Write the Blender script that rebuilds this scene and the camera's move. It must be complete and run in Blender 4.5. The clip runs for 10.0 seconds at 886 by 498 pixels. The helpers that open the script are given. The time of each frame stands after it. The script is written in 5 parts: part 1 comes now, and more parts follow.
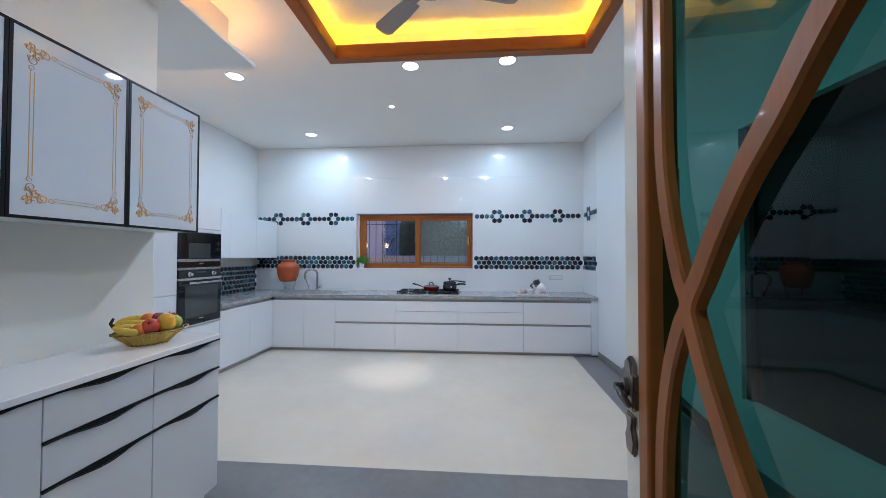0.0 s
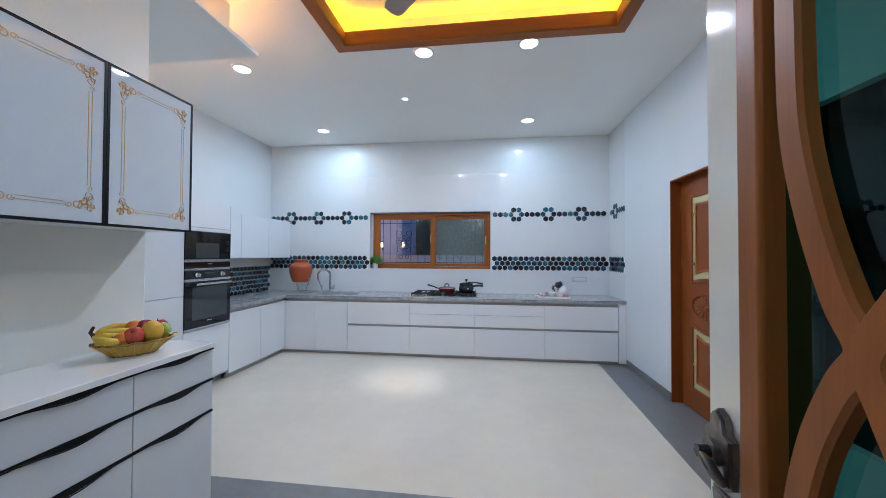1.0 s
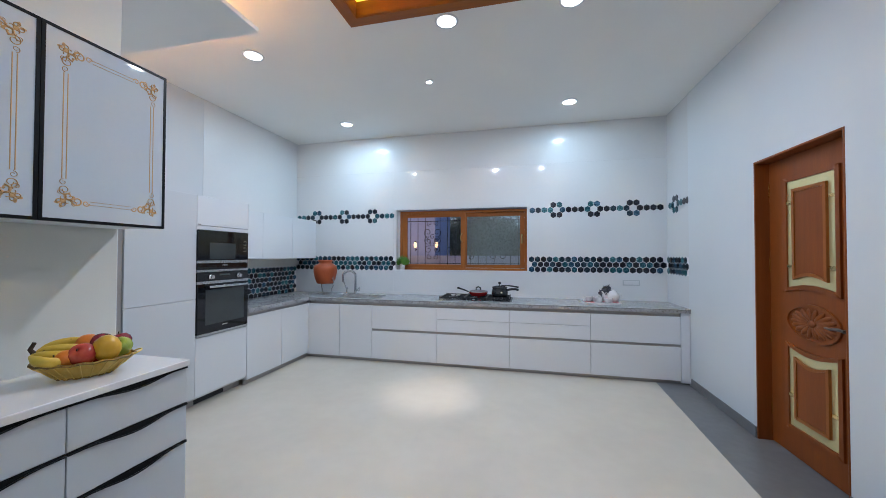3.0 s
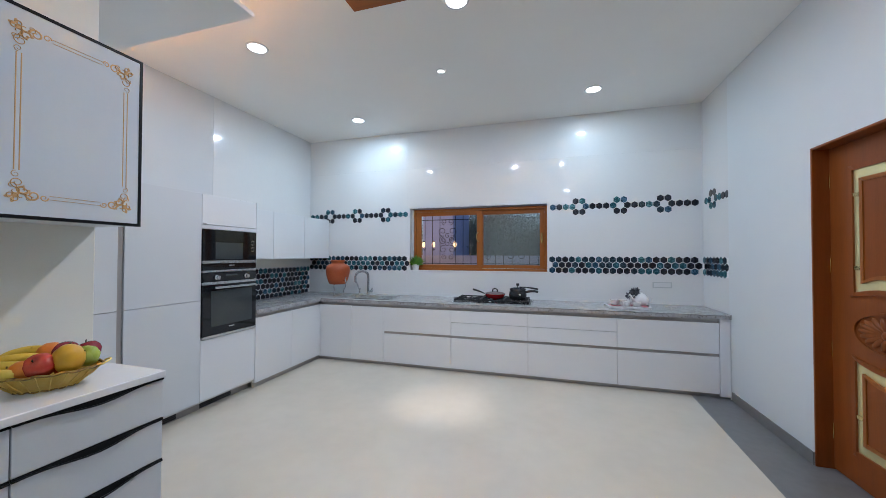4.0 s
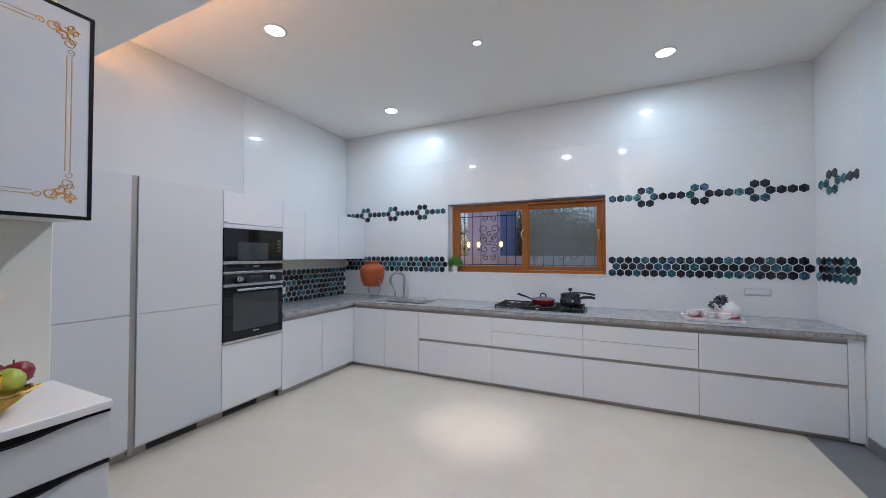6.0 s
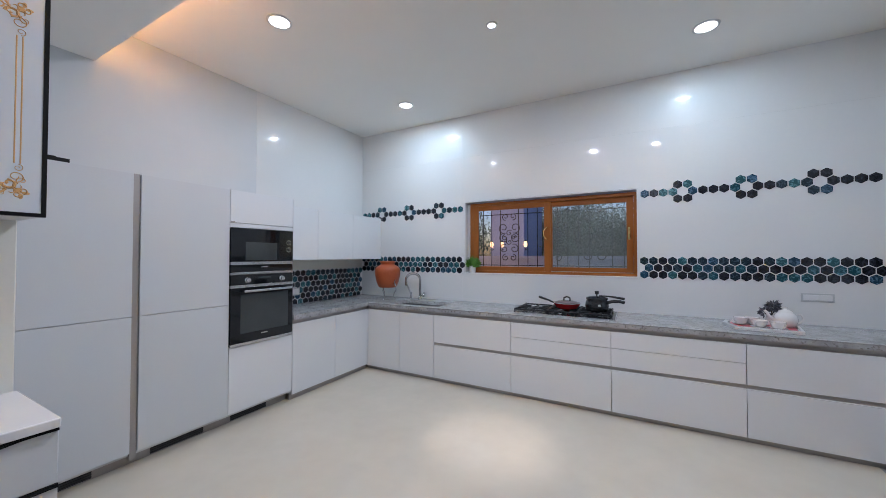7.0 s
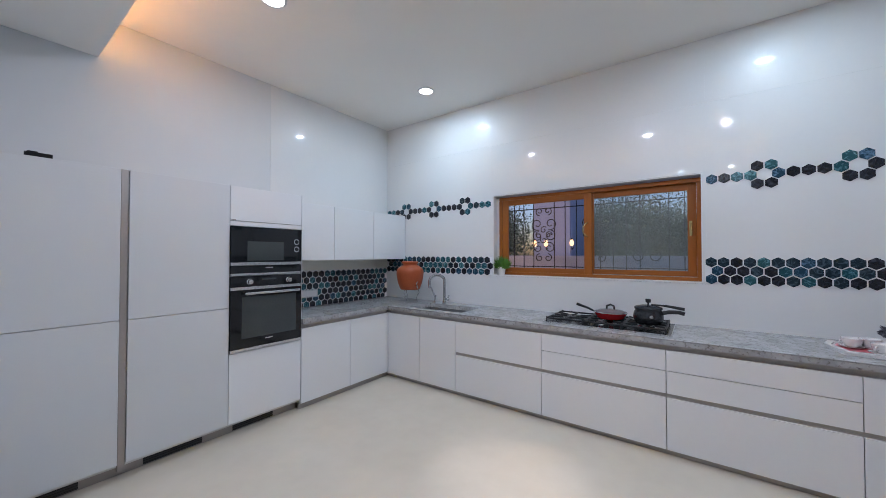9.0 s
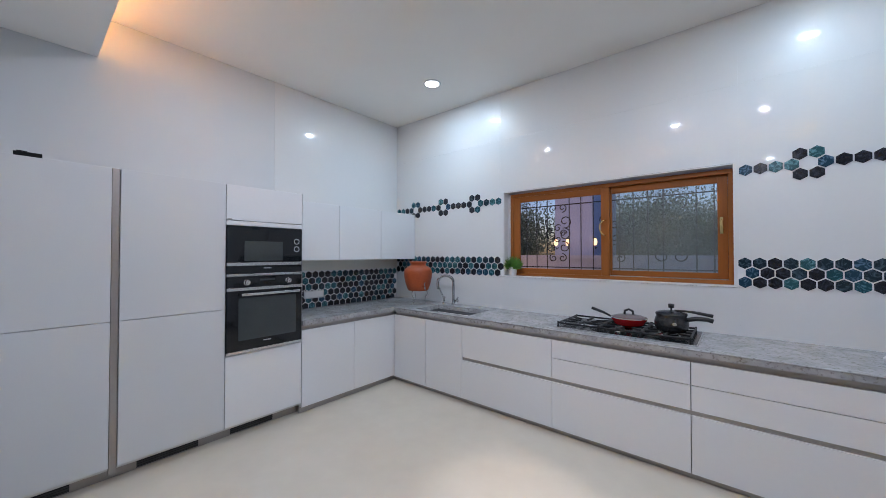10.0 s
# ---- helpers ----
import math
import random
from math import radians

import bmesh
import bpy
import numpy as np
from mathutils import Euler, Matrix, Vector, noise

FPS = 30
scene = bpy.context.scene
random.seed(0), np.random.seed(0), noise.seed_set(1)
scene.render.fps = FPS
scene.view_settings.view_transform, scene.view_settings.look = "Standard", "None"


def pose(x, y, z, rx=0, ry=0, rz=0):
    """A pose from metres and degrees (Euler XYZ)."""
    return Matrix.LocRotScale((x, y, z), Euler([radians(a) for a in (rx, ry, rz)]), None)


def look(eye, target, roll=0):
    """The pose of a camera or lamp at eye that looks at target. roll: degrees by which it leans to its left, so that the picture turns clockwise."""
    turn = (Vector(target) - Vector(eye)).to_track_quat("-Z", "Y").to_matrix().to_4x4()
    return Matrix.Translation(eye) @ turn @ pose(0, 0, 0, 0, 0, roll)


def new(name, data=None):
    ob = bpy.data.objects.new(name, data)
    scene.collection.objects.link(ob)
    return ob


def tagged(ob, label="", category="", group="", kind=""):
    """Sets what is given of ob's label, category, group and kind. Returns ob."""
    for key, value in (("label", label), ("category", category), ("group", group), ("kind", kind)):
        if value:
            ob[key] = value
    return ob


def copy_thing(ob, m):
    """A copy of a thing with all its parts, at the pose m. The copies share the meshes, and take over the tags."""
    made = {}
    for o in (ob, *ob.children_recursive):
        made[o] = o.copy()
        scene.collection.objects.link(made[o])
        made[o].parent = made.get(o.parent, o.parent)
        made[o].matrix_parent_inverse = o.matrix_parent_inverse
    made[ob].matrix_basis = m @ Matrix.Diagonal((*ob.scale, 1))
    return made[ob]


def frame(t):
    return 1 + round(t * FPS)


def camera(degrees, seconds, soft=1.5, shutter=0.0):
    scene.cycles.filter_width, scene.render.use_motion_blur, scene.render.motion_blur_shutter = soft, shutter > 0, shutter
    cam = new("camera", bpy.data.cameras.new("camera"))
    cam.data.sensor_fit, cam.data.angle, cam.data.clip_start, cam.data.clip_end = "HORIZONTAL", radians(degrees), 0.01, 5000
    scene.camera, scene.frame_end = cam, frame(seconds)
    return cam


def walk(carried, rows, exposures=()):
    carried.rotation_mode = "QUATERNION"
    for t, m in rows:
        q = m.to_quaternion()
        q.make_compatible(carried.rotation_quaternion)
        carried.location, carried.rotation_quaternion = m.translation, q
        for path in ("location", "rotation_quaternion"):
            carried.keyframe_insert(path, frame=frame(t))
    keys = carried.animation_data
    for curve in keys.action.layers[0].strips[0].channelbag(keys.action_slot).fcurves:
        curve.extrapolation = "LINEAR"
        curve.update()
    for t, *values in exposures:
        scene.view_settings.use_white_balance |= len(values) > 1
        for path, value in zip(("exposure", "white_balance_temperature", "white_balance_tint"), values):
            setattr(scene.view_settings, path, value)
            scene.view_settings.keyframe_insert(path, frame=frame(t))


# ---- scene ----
cam = camera(103.4, 10.0, soft=0.65)
PATH = [
    (0, (2.859, -4.918, 1.372), (2.708, -2.924, 1.411), 0.1),
    (0.5, (2.858, -4.803, 1.381), (2.662, -2.813, 1.418), 0.1),
    (1, (2.856, -4.686, 1.387), (2.607, -2.702, 1.421), 0.2),
    (1.5, (2.858, -4.573, 1.384), (2.554, -2.597, 1.42), 0.1),
    (2, (2.865, -4.464, 1.385), (2.506, -2.497, 1.419), 0.1),
    (3.5, (2.889, -4.145, 1.387), (2.382, -2.211, 1.423), 0.1),
    (4, (2.901, -4.031, 1.388), (2.333, -2.113, 1.422), 0.1),
    (4.5, (2.886, -3.919, 1.392), (2.259, -2.02, 1.425), 0.1),
    (5, (2.874, -3.809, 1.388), (2.182, -1.932, 1.423), 0.0),
    (5.5, (2.859, -3.699, 1.384), (2.103, -1.847, 1.419), 0.0),
    (7, (2.872, -3.357, 1.386), (1.918, -1.6, 1.423), 0.0),
    (7.5, (2.868, -3.249, 1.389), (1.86, -1.522, 1.422), -0.0),
    (8, (2.877, -3.126, 1.387), (1.809, -1.436, 1.423), -0.0),
    (8.5, (2.879, -3.005, 1.384), (1.754, -1.352, 1.421), -0.0),
    (9, (2.887, -2.887, 1.391), (1.708, -1.271, 1.425), 0.0),
    (9.5, (2.896, -2.772, 1.394), (1.667, -1.195, 1.427), 0.1),
    (10, (2.917, -2.655, 1.397), (1.635, -1.12, 1.427), 0.0),
]
EXPOSURE = ((0.0, 0.16, 5850, 12), (2.0, 0.12, 5900, 12), (4.0, 0.09, 6230, 13), (6.0, 0.04, 6420, 16), (10.0, -0.03, 6380, 17))
walk(cam, [(t, look(eye, target, roll)) for t, eye, target, roll in PATH], EXPOSURE)

# ---- world and lamps ----
world = bpy.data.worlds.new("dusk")
scene.world = world
world.use_nodes = True
wn = world.node_tree
sky = wn.nodes.new("ShaderNodeTexSky")
sky.sky_type, sky.sun_disc, sky.ozone_density = "NISHITA", False, 2.0
sky.sun_elevation, sky.sun_rotation = radians(6.0), radians(200)
lilac = wn.nodes.new("ShaderNodeMix")
lilac.data_type, lilac.blend_type = "RGBA", "MULTIPLY"
lilac.inputs[0].default_value, lilac.inputs[7].default_value = 1.0, (0.84, 0.75, 1.0, 1)
wn.links.new(sky.outputs[0], lilac.inputs[6])
wn.links.new(lilac.outputs[2], wn.nodes["Background"].inputs[0])
wn.nodes["Background"].inputs[1].default_value = 0.3

COOL, WASH, DUSK = (0.80, 0.865, 1.0), (0.60, 0.84, 1.0), (0.46, 0.74, 1.0)
CEIL = 3.145
SPOTS = ((0.55, 0.005, 12), (3.38, -0.06, 8.8), (0.55, -1.66, 7.5), (2.31, -1.72, 27), (3.2, -1.75, 8), (3.43, -4.75, 6), (2.6, -4.7, 6))


def area(name, m, power, color, size, shape="DISK", size_y=0.1, spread=180):
    d = bpy.data.lights.new(name, "AREA")
    d.energy, d.color, d.shape, d.size, d.spread = power, color, shape, size, radians(spread)
    if shape == "RECTANGLE":
        d.size_y = size_y
    ob = new(name, d)
    ob.matrix_world = m
    return ob


# the DUSK-tinted lamp also stands in for blue daylight from the hall
for sx, sy, watts in SPOTS:
    area("downlight_lamp", pose(sx, sy, CEIL - 0.012), watts, WASH if sy > -1 else COOL if sy > -4 or sx > 3 else DUSK, 0.1)
beam = bpy.data.lights.new("beam_lamp", "SPOT")
beam.energy, beam.color, beam.spot_size, beam.spot_blend, beam.shadow_soft_size = 130, (1.0, 0.92, 0.84), radians(23), 1.0, 0.03
new("beam_lamp", beam).matrix_world = pose(1.94, -0.863, CEIL - 0.02)

# ---- materials ----


def mat(name, color, rough=0.5, metal=0.0, var=0.08, scale=4.0, fine=60.0, bump=0.0, coat=0.0, rvar=0.08, spec=0.5, stretch=(1, 1, 1), color2=None, rand=0.0):
    """A surface with two scales of variation: broad stains and fine grain."""
    m = bpy.data.materials.new(name)
    m.use_nodes = True
    n, l = m.node_tree.nodes, m.node_tree.links
    b = n["Principled BSDF"]
    tc = n.new("ShaderNodeTexCoord")
    mp = n.new("ShaderNodeMapping")
    mp.inputs["Scale"].default_value = stretch
    l.new(tc.outputs["Object"], mp.inputs[0])
    big, small = n.new("ShaderNodeTexNoise"), n.new("ShaderNodeTexNoise")
    big.inputs["Scale"].default_value, small.inputs["Scale"].default_value = scale, fine
    big.inputs["Detail"].default_value, small.inputs["Detail"].default_value = 5, 3
    for t in (big, small):
        l.new(mp.outputs[0], t.inputs["Vector"])
    add = n.new("ShaderNodeMath")
    add.operation = "MULTIPLY_ADD"
    add.inputs[1].default_value = 0.3
    l.new(small.outputs[0], add.inputs[0])
    half = n.new("ShaderNodeMath")
    half.operation = "MULTIPLY"
    half.inputs[1].default_value = 0.65
    l.new(big.outputs[0], half.inputs[0])
    l.new(half.outputs[0], add.inputs[2])
    fac = add.outputs[0]
    if rand:
        info = n.new("ShaderNodeObjectInfo")
        ra = n.new("ShaderNodeMath")
        ra.operation = "MULTIPLY_ADD"
        ra.inputs[1].default_value = rand
        l.new(info.outputs["Random"], ra.inputs[0])
        l.new(fac, ra.inputs[2])
        sub = n.new("ShaderNodeMath")
        sub.operation = "SUBTRACT"
        sub.inputs[1].default_value = rand / 2
        l.new(ra.outputs[0], sub.inputs[0])
        fac = sub.outputs[0]
    ramp = n.new("ShaderNodeValToRGB")
    c2 = color2 or tuple(c * (1 + var) for c in color)
    c1 = color if color2 else tuple(c * (1 - var) for c in color)
    ramp.color_ramp.elements[0].position, ramp.color_ramp.elements[1].position = 0.3, 0.7
    ramp.color_ramp.elements[0].color, ramp.color_ramp.elements[1].color = (*c1, 1), (*c2, 1)
    l.new(fac, ramp.inputs[0])
    l.new(ramp.outputs[0], b.inputs["Base Color"])
    rr = n.new("ShaderNodeMapRange")
    rr.inputs["To Min"].default_value, rr.inputs["To Max"].default_value = max(0.02, rough * (1 - rvar * 3)), rough * (1 + rvar * 3)
    l.new(big.outputs[0], rr.inputs[0])
    l.new(rr.outputs[0], b.inputs["Roughness"])
    b.inputs["Metallic"].default_value = metal
    b.inputs["Specular IOR Level"].default_value = spec
    b.inputs["Coat Weight"].default_value = coat
    b.inputs["Coat Roughness"].default_value = 0.03
    if bump:
        bp = n.new("ShaderNodeBump")
        bp.inputs["Strength"].default_value, bp.inputs["Distance"].default_value = bump, 0.002
        l.new(small.outputs[0], bp.inputs["Height"])
        l.new(bp.outputs[0], b.inputs["Normal"])
    return m


def emit(name, color, strength):
    m = bpy.data.materials.new(name)
    m.use_nodes = True
    b = m.node_tree.nodes["Principled BSDF"]
    b.inputs["Base Color"].default_value = (*color, 1)
    b.inputs["Emission Color"].default_value, b.inputs["Emission Strength"].default_value = (*color, 1), strength
    return m


def pane_mat(name, tint, gloss_rough=0.0, ior=1.5, boost=0.0, mirror_haze=0.0):
    """Thin glass: light passes straight through, tinted, under a Fresnel sheen."""
    m = bpy.data.materials.new(name)
    m.use_nodes = True
    n, l = m.node_tree.nodes, m.node_tree.links
    n.remove(n["Principled BSDF"])
    tr, gl, mix, fr = n.new("ShaderNodeBsdfTransparent"), n.new("ShaderNodeBsdfGlossy"), n.new("ShaderNodeMixShader"), n.new("ShaderNodeFresnel")
    tr.inputs[0].default_value = (*tint, 1)
    gl.inputs["Roughness"].default_value = gloss_rough
    fr.inputs[0].default_value = ior
    if boost:
        ad = n.new("ShaderNodeMath")
        ad.inputs[1].default_value = boost
        l.new(fr.outputs[0], ad.inputs[0])
        l.new(ad.outputs[0], mix.inputs[0])
    else:
        l.new(fr.outputs[0], mix.inputs[0])
    through_glass = tr.outputs[0]
    # a pale diffuse layer stands in for the bright room mirrored in the pane
    if mirror_haze:
        df, dm = n.new("ShaderNodeBsdfDiffuse"), n.new("ShaderNodeMixShader")
        df.inputs[0].default_value = (0.42, 0.48, 0.46, 1)
        dm.inputs[0].default_value = mirror_haze
        l.new(tr.outputs[0], dm.inputs[1])
        l.new(df.outputs[0], dm.inputs[2])
        through_glass = dm.outputs[0]
    l.new(through_glass, mix.inputs[1])
    l.new(gl.outputs[0], mix.inputs[2])
    l.new(mix.outputs[0], n["Material Output"].inputs[0])
    return m


def wood_mat(name, dark, light, rough=0.42, along="Z", coat=0.03, spec=0.28):
    st = {"X": (0.6, 9, 9), "Y": (9, 0.6, 9), "Z": (9, 9, 0.6)}[along]
    return mat(name, dark, rough, color2=light, scale=2.5, fine=24, stretch=st, bump=0.08, coat=coat, spec=spec)


def blotched(m, scale, color, level):
    """Adds small dark blotches of ripeness or wear to a surface."""
    n, l = m.node_tree.nodes, m.node_tree.links
    b = n["Principled BSDF"]
    old = b.inputs["Base Color"].links[0].from_socket
    tc, v, ramp, mx = n.new("ShaderNodeTexCoord"), n.new("ShaderNodeTexNoise"), n.new("ShaderNodeValToRGB"), n.new("ShaderNodeMix")
    v.inputs["Scale"].default_value, v.inputs["Detail"].default_value = scale, 3
    l.new(tc.outputs["Object"], v.inputs["Vector"])
    ramp.color_ramp.elements[0].position, ramp.color_ramp.elements[1].position = level, level + 0.05
    l.new(v.outputs[0], ramp.inputs[0])
    mx.data_type = "RGBA"
    l.new(ramp.outputs[0], mx.inputs[0])
    l.new(old, mx.inputs[6])
    mx.inputs[7].default_value = (*color, 1)
    l.new(mx.outputs[2], b.inputs["Base Color"])
    return m


PAINT = mat("white_wall_paint", (0.68, 0.705, 0.725), 0.55, var=0.03, scale=1.5, bump=0.05, fine=220)
NICHE = mat("warm_white_wall_paint", (0.78, 0.775, 0.71), 0.5, var=0.03, scale=1.5, bump=0.05, fine=220)
CEILING = mat("ceiling_paint", (0.93, 0.91, 0.87), 0.7, var=0.03, scale=1.2, bump=0.04, fine=200)
TILE = mat("glossy_white_wall_tile", (0.77, 0.775, 0.78), 0.34, var=0.02, scale=1.0, fine=30, rvar=0.1, coat=1.0, spec=0.6)
GROUT = mat("pale_grout", (0.80, 0.81, 0.82), 0.8, var=0.1, bump=0.2)
LAMINATE = mat("white_acrylic_laminate", (0.78, 0.79, 0.81), 0.16, var=0.02, scale=1.3, fine=40)
LAMINATE_SATIN = mat("white_satin_laminate", (0.65, 0.67, 0.69), 0.42, spec=0.3, var=0.02, scale=1.3, fine=90)
CARCASS = mat("pale_cabinet_board", (0.62, 0.62, 0.61), 0.5, var=0.04)
CHANNEL = mat("anodised_grey_channel", (0.40, 0.375, 0.355), 0.38, 0.6, var=0.05)
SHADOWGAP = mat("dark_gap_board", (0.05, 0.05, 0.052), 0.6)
FLOOR = mat("cream_polished_floor", (0.63, 0.57, 0.475), 0.2, color2=(0.70, 0.64, 0.54), scale=1.8, fine=9, rvar=0.2)
GREYSTONE = mat("grey_polished_stone", (0.155, 0.153, 0.155), 0.3, color2=(0.225, 0.222, 0.222), scale=3.0, fine=18, rvar=0.02, bump=0.03)
BLACK = mat("black_aluminium", (0.008, 0.008, 0.009), 0.4, 0.0, spec=0.2)
BLACKGLASS = mat("black_oven_glass", (0.008, 0.009, 0.011), 0.05, var=0.1, rvar=0.1)
OVENWINDOW = mat("oven_window_glass", (0.05, 0.058, 0.06), 0.05, var=0.1)
STEEL = mat("brushed_steel", (0.62, 0.63, 0.64), 0.26, 1.0, var=0.02, fine=160, rvar=0.02)
CHROME = mat("chrome", (0.6, 0.61, 0.63), 0.06, 1.0, var=0.03)
BRASS = mat("polished_brass", (0.80, 0.62, 0.28), 0.2, 1.0, var=0.08)
PEWTER = mat("antique_pewter", (0.20, 0.175, 0.155), 0.32, 0.85, var=0.45, scale=30, fine=90, bump=0.5)
GOLDLINE = mat("gold_print", (0.70, 0.44, 0.20), 0.45, 0.15, var=0.15, fine=30)
GOLDPANEL = mat("pale_gold_mirror_panel", (0.80, 0.70, 0.36), 0.16, 0.55, var=0.06)
WOODX = wood_mat("teak_grain_x", (0.27, 0.083, 0.015), (0.385, 0.124, 0.023), along="X")
WOODY = wood_mat("teak_grain_y", (0.27, 0.083, 0.015), (0.385, 0.124, 0.023), along="Y")
WOODZ = wood_mat("teak_grain_z", (0.27, 0.083, 0.015), (0.385, 0.124, 0.023), along="Z")
DOORWOOD = wood_mat("reddish_door_wood", (0.205, 0.052, 0.009), (0.28, 0.074, 0.013), along="Z")
IVORY = mat("ivory_gloss_paint", (0.84, 0.81, 0.72), 0.08, var=0.03)
WHITEGLASS = mat("white_back_painted_glass", (0.68, 0.74, 0.80), 0.02, var=0.02)
QUARTZ = mat("white_quartz_top", (0.82, 0.82, 0.82), 0.18, var=0.02)
PLASTIC = mat("white_plastic", (0.74, 0.75, 0.76), 0.35, var=0.02)
PLASTIC_GREY = mat("pale_grey_plastic", (0.55, 0.57, 0.58), 0.35, var=0.02)
TERRACOTTA = mat("terracotta", (0.36, 0.066, 0.016), 0.45, color2=(0.46, 0.10, 0.028), scale=9, fine=50, bump=0.12)
RED = mat("red_enamel", (0.55, 0.014, 0.018), 0.18, var=0.08, coat=0.4)
ANODISED = mat("dark_hard_anodised", (0.06, 0.062, 0.066), 0.25, 0.7, var=0.1)
RUBBER = mat("black_bakelite", (0.015, 0.015, 0.016), 0.35)
IRON = mat("black_cast_iron", (0.025, 0.025, 0.027), 0.5, 0.4, bump=0.2)
PORCELAIN = mat("white_porcelain", (0.82, 0.80, 0.79), 0.12, var=0.02, coat=0.3)
PINK = mat("pink_red_trim", (0.62, 0.12, 0.15), 0.3, var=0.2)
LEAF = mat("bright_green_leaves", (0.07, 0.22, 0.03), 0.5, color2=(0.16, 0.36, 0.06), scale=40, fine=90)
DARKLEAF = mat("dark_silk_petals", (0.015, 0.016, 0.022), 0.6, color2=(0.22, 0.22, 0.27), scale=45, fine=120)
WICKER = mat("yellow_wicker", (0.86, 0.58, 0.10), 0.5, color2=(0.95, 0.74, 0.24), scale=20, fine=80, bump=0.3)
BROWNWICKER = mat("brown_wicker", (0.07, 0.03, 0.01), 0.5, color2=(0.62, 0.38, 0.07), scale=60, fine=140, bump=0.3)
BANANA = blotched(mat("banana_peel", (0.66, 0.42, 0.03), 0.45, color2=(0.78, 0.56, 0.08), scale=10, fine=50), 38, (0.10, 0.05, 0.015), 0.66)
APPLE = mat("red_apple_skin", (0.52, 0.028, 0.03), 0.25, color2=(0.68, 0.13, 0.06), scale=12, fine=60)
DARKAPPLE = mat("dark_red_apple_skin", (0.20, 0.012, 0.025), 0.25, color2=(0.34, 0.03, 0.04), scale=12, fine=60)
ORANGE = mat("orange_peel", (0.75, 0.22, 0.02), 0.45, var=0.08, scale=12, fine=140, bump=0.25)
MANGO = mat("yellow_mango_skin", (0.72, 0.36, 0.02), 0.35, color2=(0.80, 0.50, 0.05), scale=7)
GREENAPPLE = mat("green_apple_skin", (0.34, 0.44, 0.05), 0.28, color2=(0.48, 0.55, 0.12), scale=9)
STEM = mat("brown_stem", (0.06, 0.035, 0.02), 0.7)
GLOW = emit("downlight_glow", (0.92, 0.96, 1.0), 9)
LEDYELLOW = emit("yellow_led", (1.0, 0.60, 0.0), 19)
LEDORANGE = emit("orange_led", (1.0, 0.48, 0.12), 26)
LAMPGLOW = emit("warm_lamp_glass", (1.0, 0.60, 0.30), 2.6)
DOORGLASS = pane_mat("teal_tinted_glass", (0.045, 0.19, 0.16), ior=1.32)
CLEAR = pane_mat("window_glass", (0.74, 0.78, 0.80), boost=0.01)
HAZY = pane_mat("reflection_haze_window_glass", (0.66, 0.74, 0.73), 0.1, boost=0.03, mirror_haze=0.3)
DARKGLASS = mat("dark_pane_glass", (0.004, 0.005, 0.006), 0.08, spec=0.25)


def granite_mat():
    m = mat("grey_speckled_granite", (0.30, 0.295, 0.30), 0.16, color2=(0.53, 0.525, 0.53), scale=11, fine=45, rvar=0.1)
    n, l = m.node_tree.nodes, m.node_tree.links
    b = n["Principled BSDF"]
    old = b.inputs["Base Color"].links[0].from_socket
    tc = n.new("ShaderNodeTexCoord")
    v = n.new("ShaderNodeTexNoise")
    v.inputs["Scale"].default_value, v.inputs["Detail"].default_value = 52, 5
    l.new(tc.outputs["Object"], v.inputs["Vector"])
    r = n.new("ShaderNodeValToRGB")
    r.color_ramp.elements[0].position, r.color_ramp.elements[1].position = 0.55, 0.74
    l.new(v.outputs[0], r.inputs[0])
    mx = n.new("ShaderNodeMix")
    mx.data_type = "RGBA"
    l.new(r.outputs[0], mx.inputs[0])
    l.new(old, mx.inputs[6])
    mx.inputs[7].default_value = (0.15, 0.125, 0.115, 1)
    l.new(mx.outputs[2], b.inputs["Base Color"])
    return m


GRANITE = granite_mat()


def hex_mat():
    """Dark stone hexagons: each takes its own hue, from charcoal to teal, with paler veins."""
    m = bpy.data.materials.new("teal_and_charcoal_hexagon_glaze")
    m.use_nodes = True
    n, l = m.node_tree.nodes, m.node_tree.links
    b = n["Principled BSDF"]
    info = n.new("ShaderNodeObjectInfo")
    pick = n.new("ShaderNodeValToRGB")
    e = pick.color_ramp.elements
    pick.color_ramp.interpolation = "CONSTANT"
    e[0].color, e[1].position, e[1].color = (0.010, 0.011, 0.016, 1), 0.45, (0.012, 0.025, 0.036, 1)
    for p, c in ((0.62, (0.012, 0.065, 0.085, 1)), (0.8, (0.015, 0.05, 0.085, 1)), (0.9, (0.025, 0.095, 0.11, 1))):
        k = e.new(p)
        k.color = c
    l.new(info.outputs["Random"], pick.inputs[0])
    geo = n.new("ShaderNodeNewGeometry")
    v = n.new("ShaderNodeTexNoise")
    v.inputs["Scale"].default_value, v.inputs["Detail"].default_value, v.inputs["Distortion"].default_value = 24, 6, 2.2
    l.new(geo.outputs["Position"], v.inputs["Vector"])
    r = n.new("ShaderNodeValToRGB")
    r.color_ramp.elements[0].position, r.color_ramp.elements[1].position = 0.48, 0.70
    l.new(v.outputs[0], r.inputs[0])
    mx = n.new("ShaderNodeMix")
    mx.data_type = "RGBA"
    hue = n.new("ShaderNodeHueSaturation")
    hue.inputs["Value"].default_value = 4.5
    hue.inputs["Saturation"].default_value = 0.8
    l.new(pick.outputs[0], hue.inputs["Color"])
    l.new(r.outputs[0], mx.inputs[0])
    l.new(pick.outputs[0], mx.inputs[6])
    l.new(hue.outputs[0], mx.inputs[7])
    l.new(mx.outputs[2], b.inputs["Base Color"])
    b.inputs["Roughness"].default_value = 0.14
    return m


HEX = hex_mat()

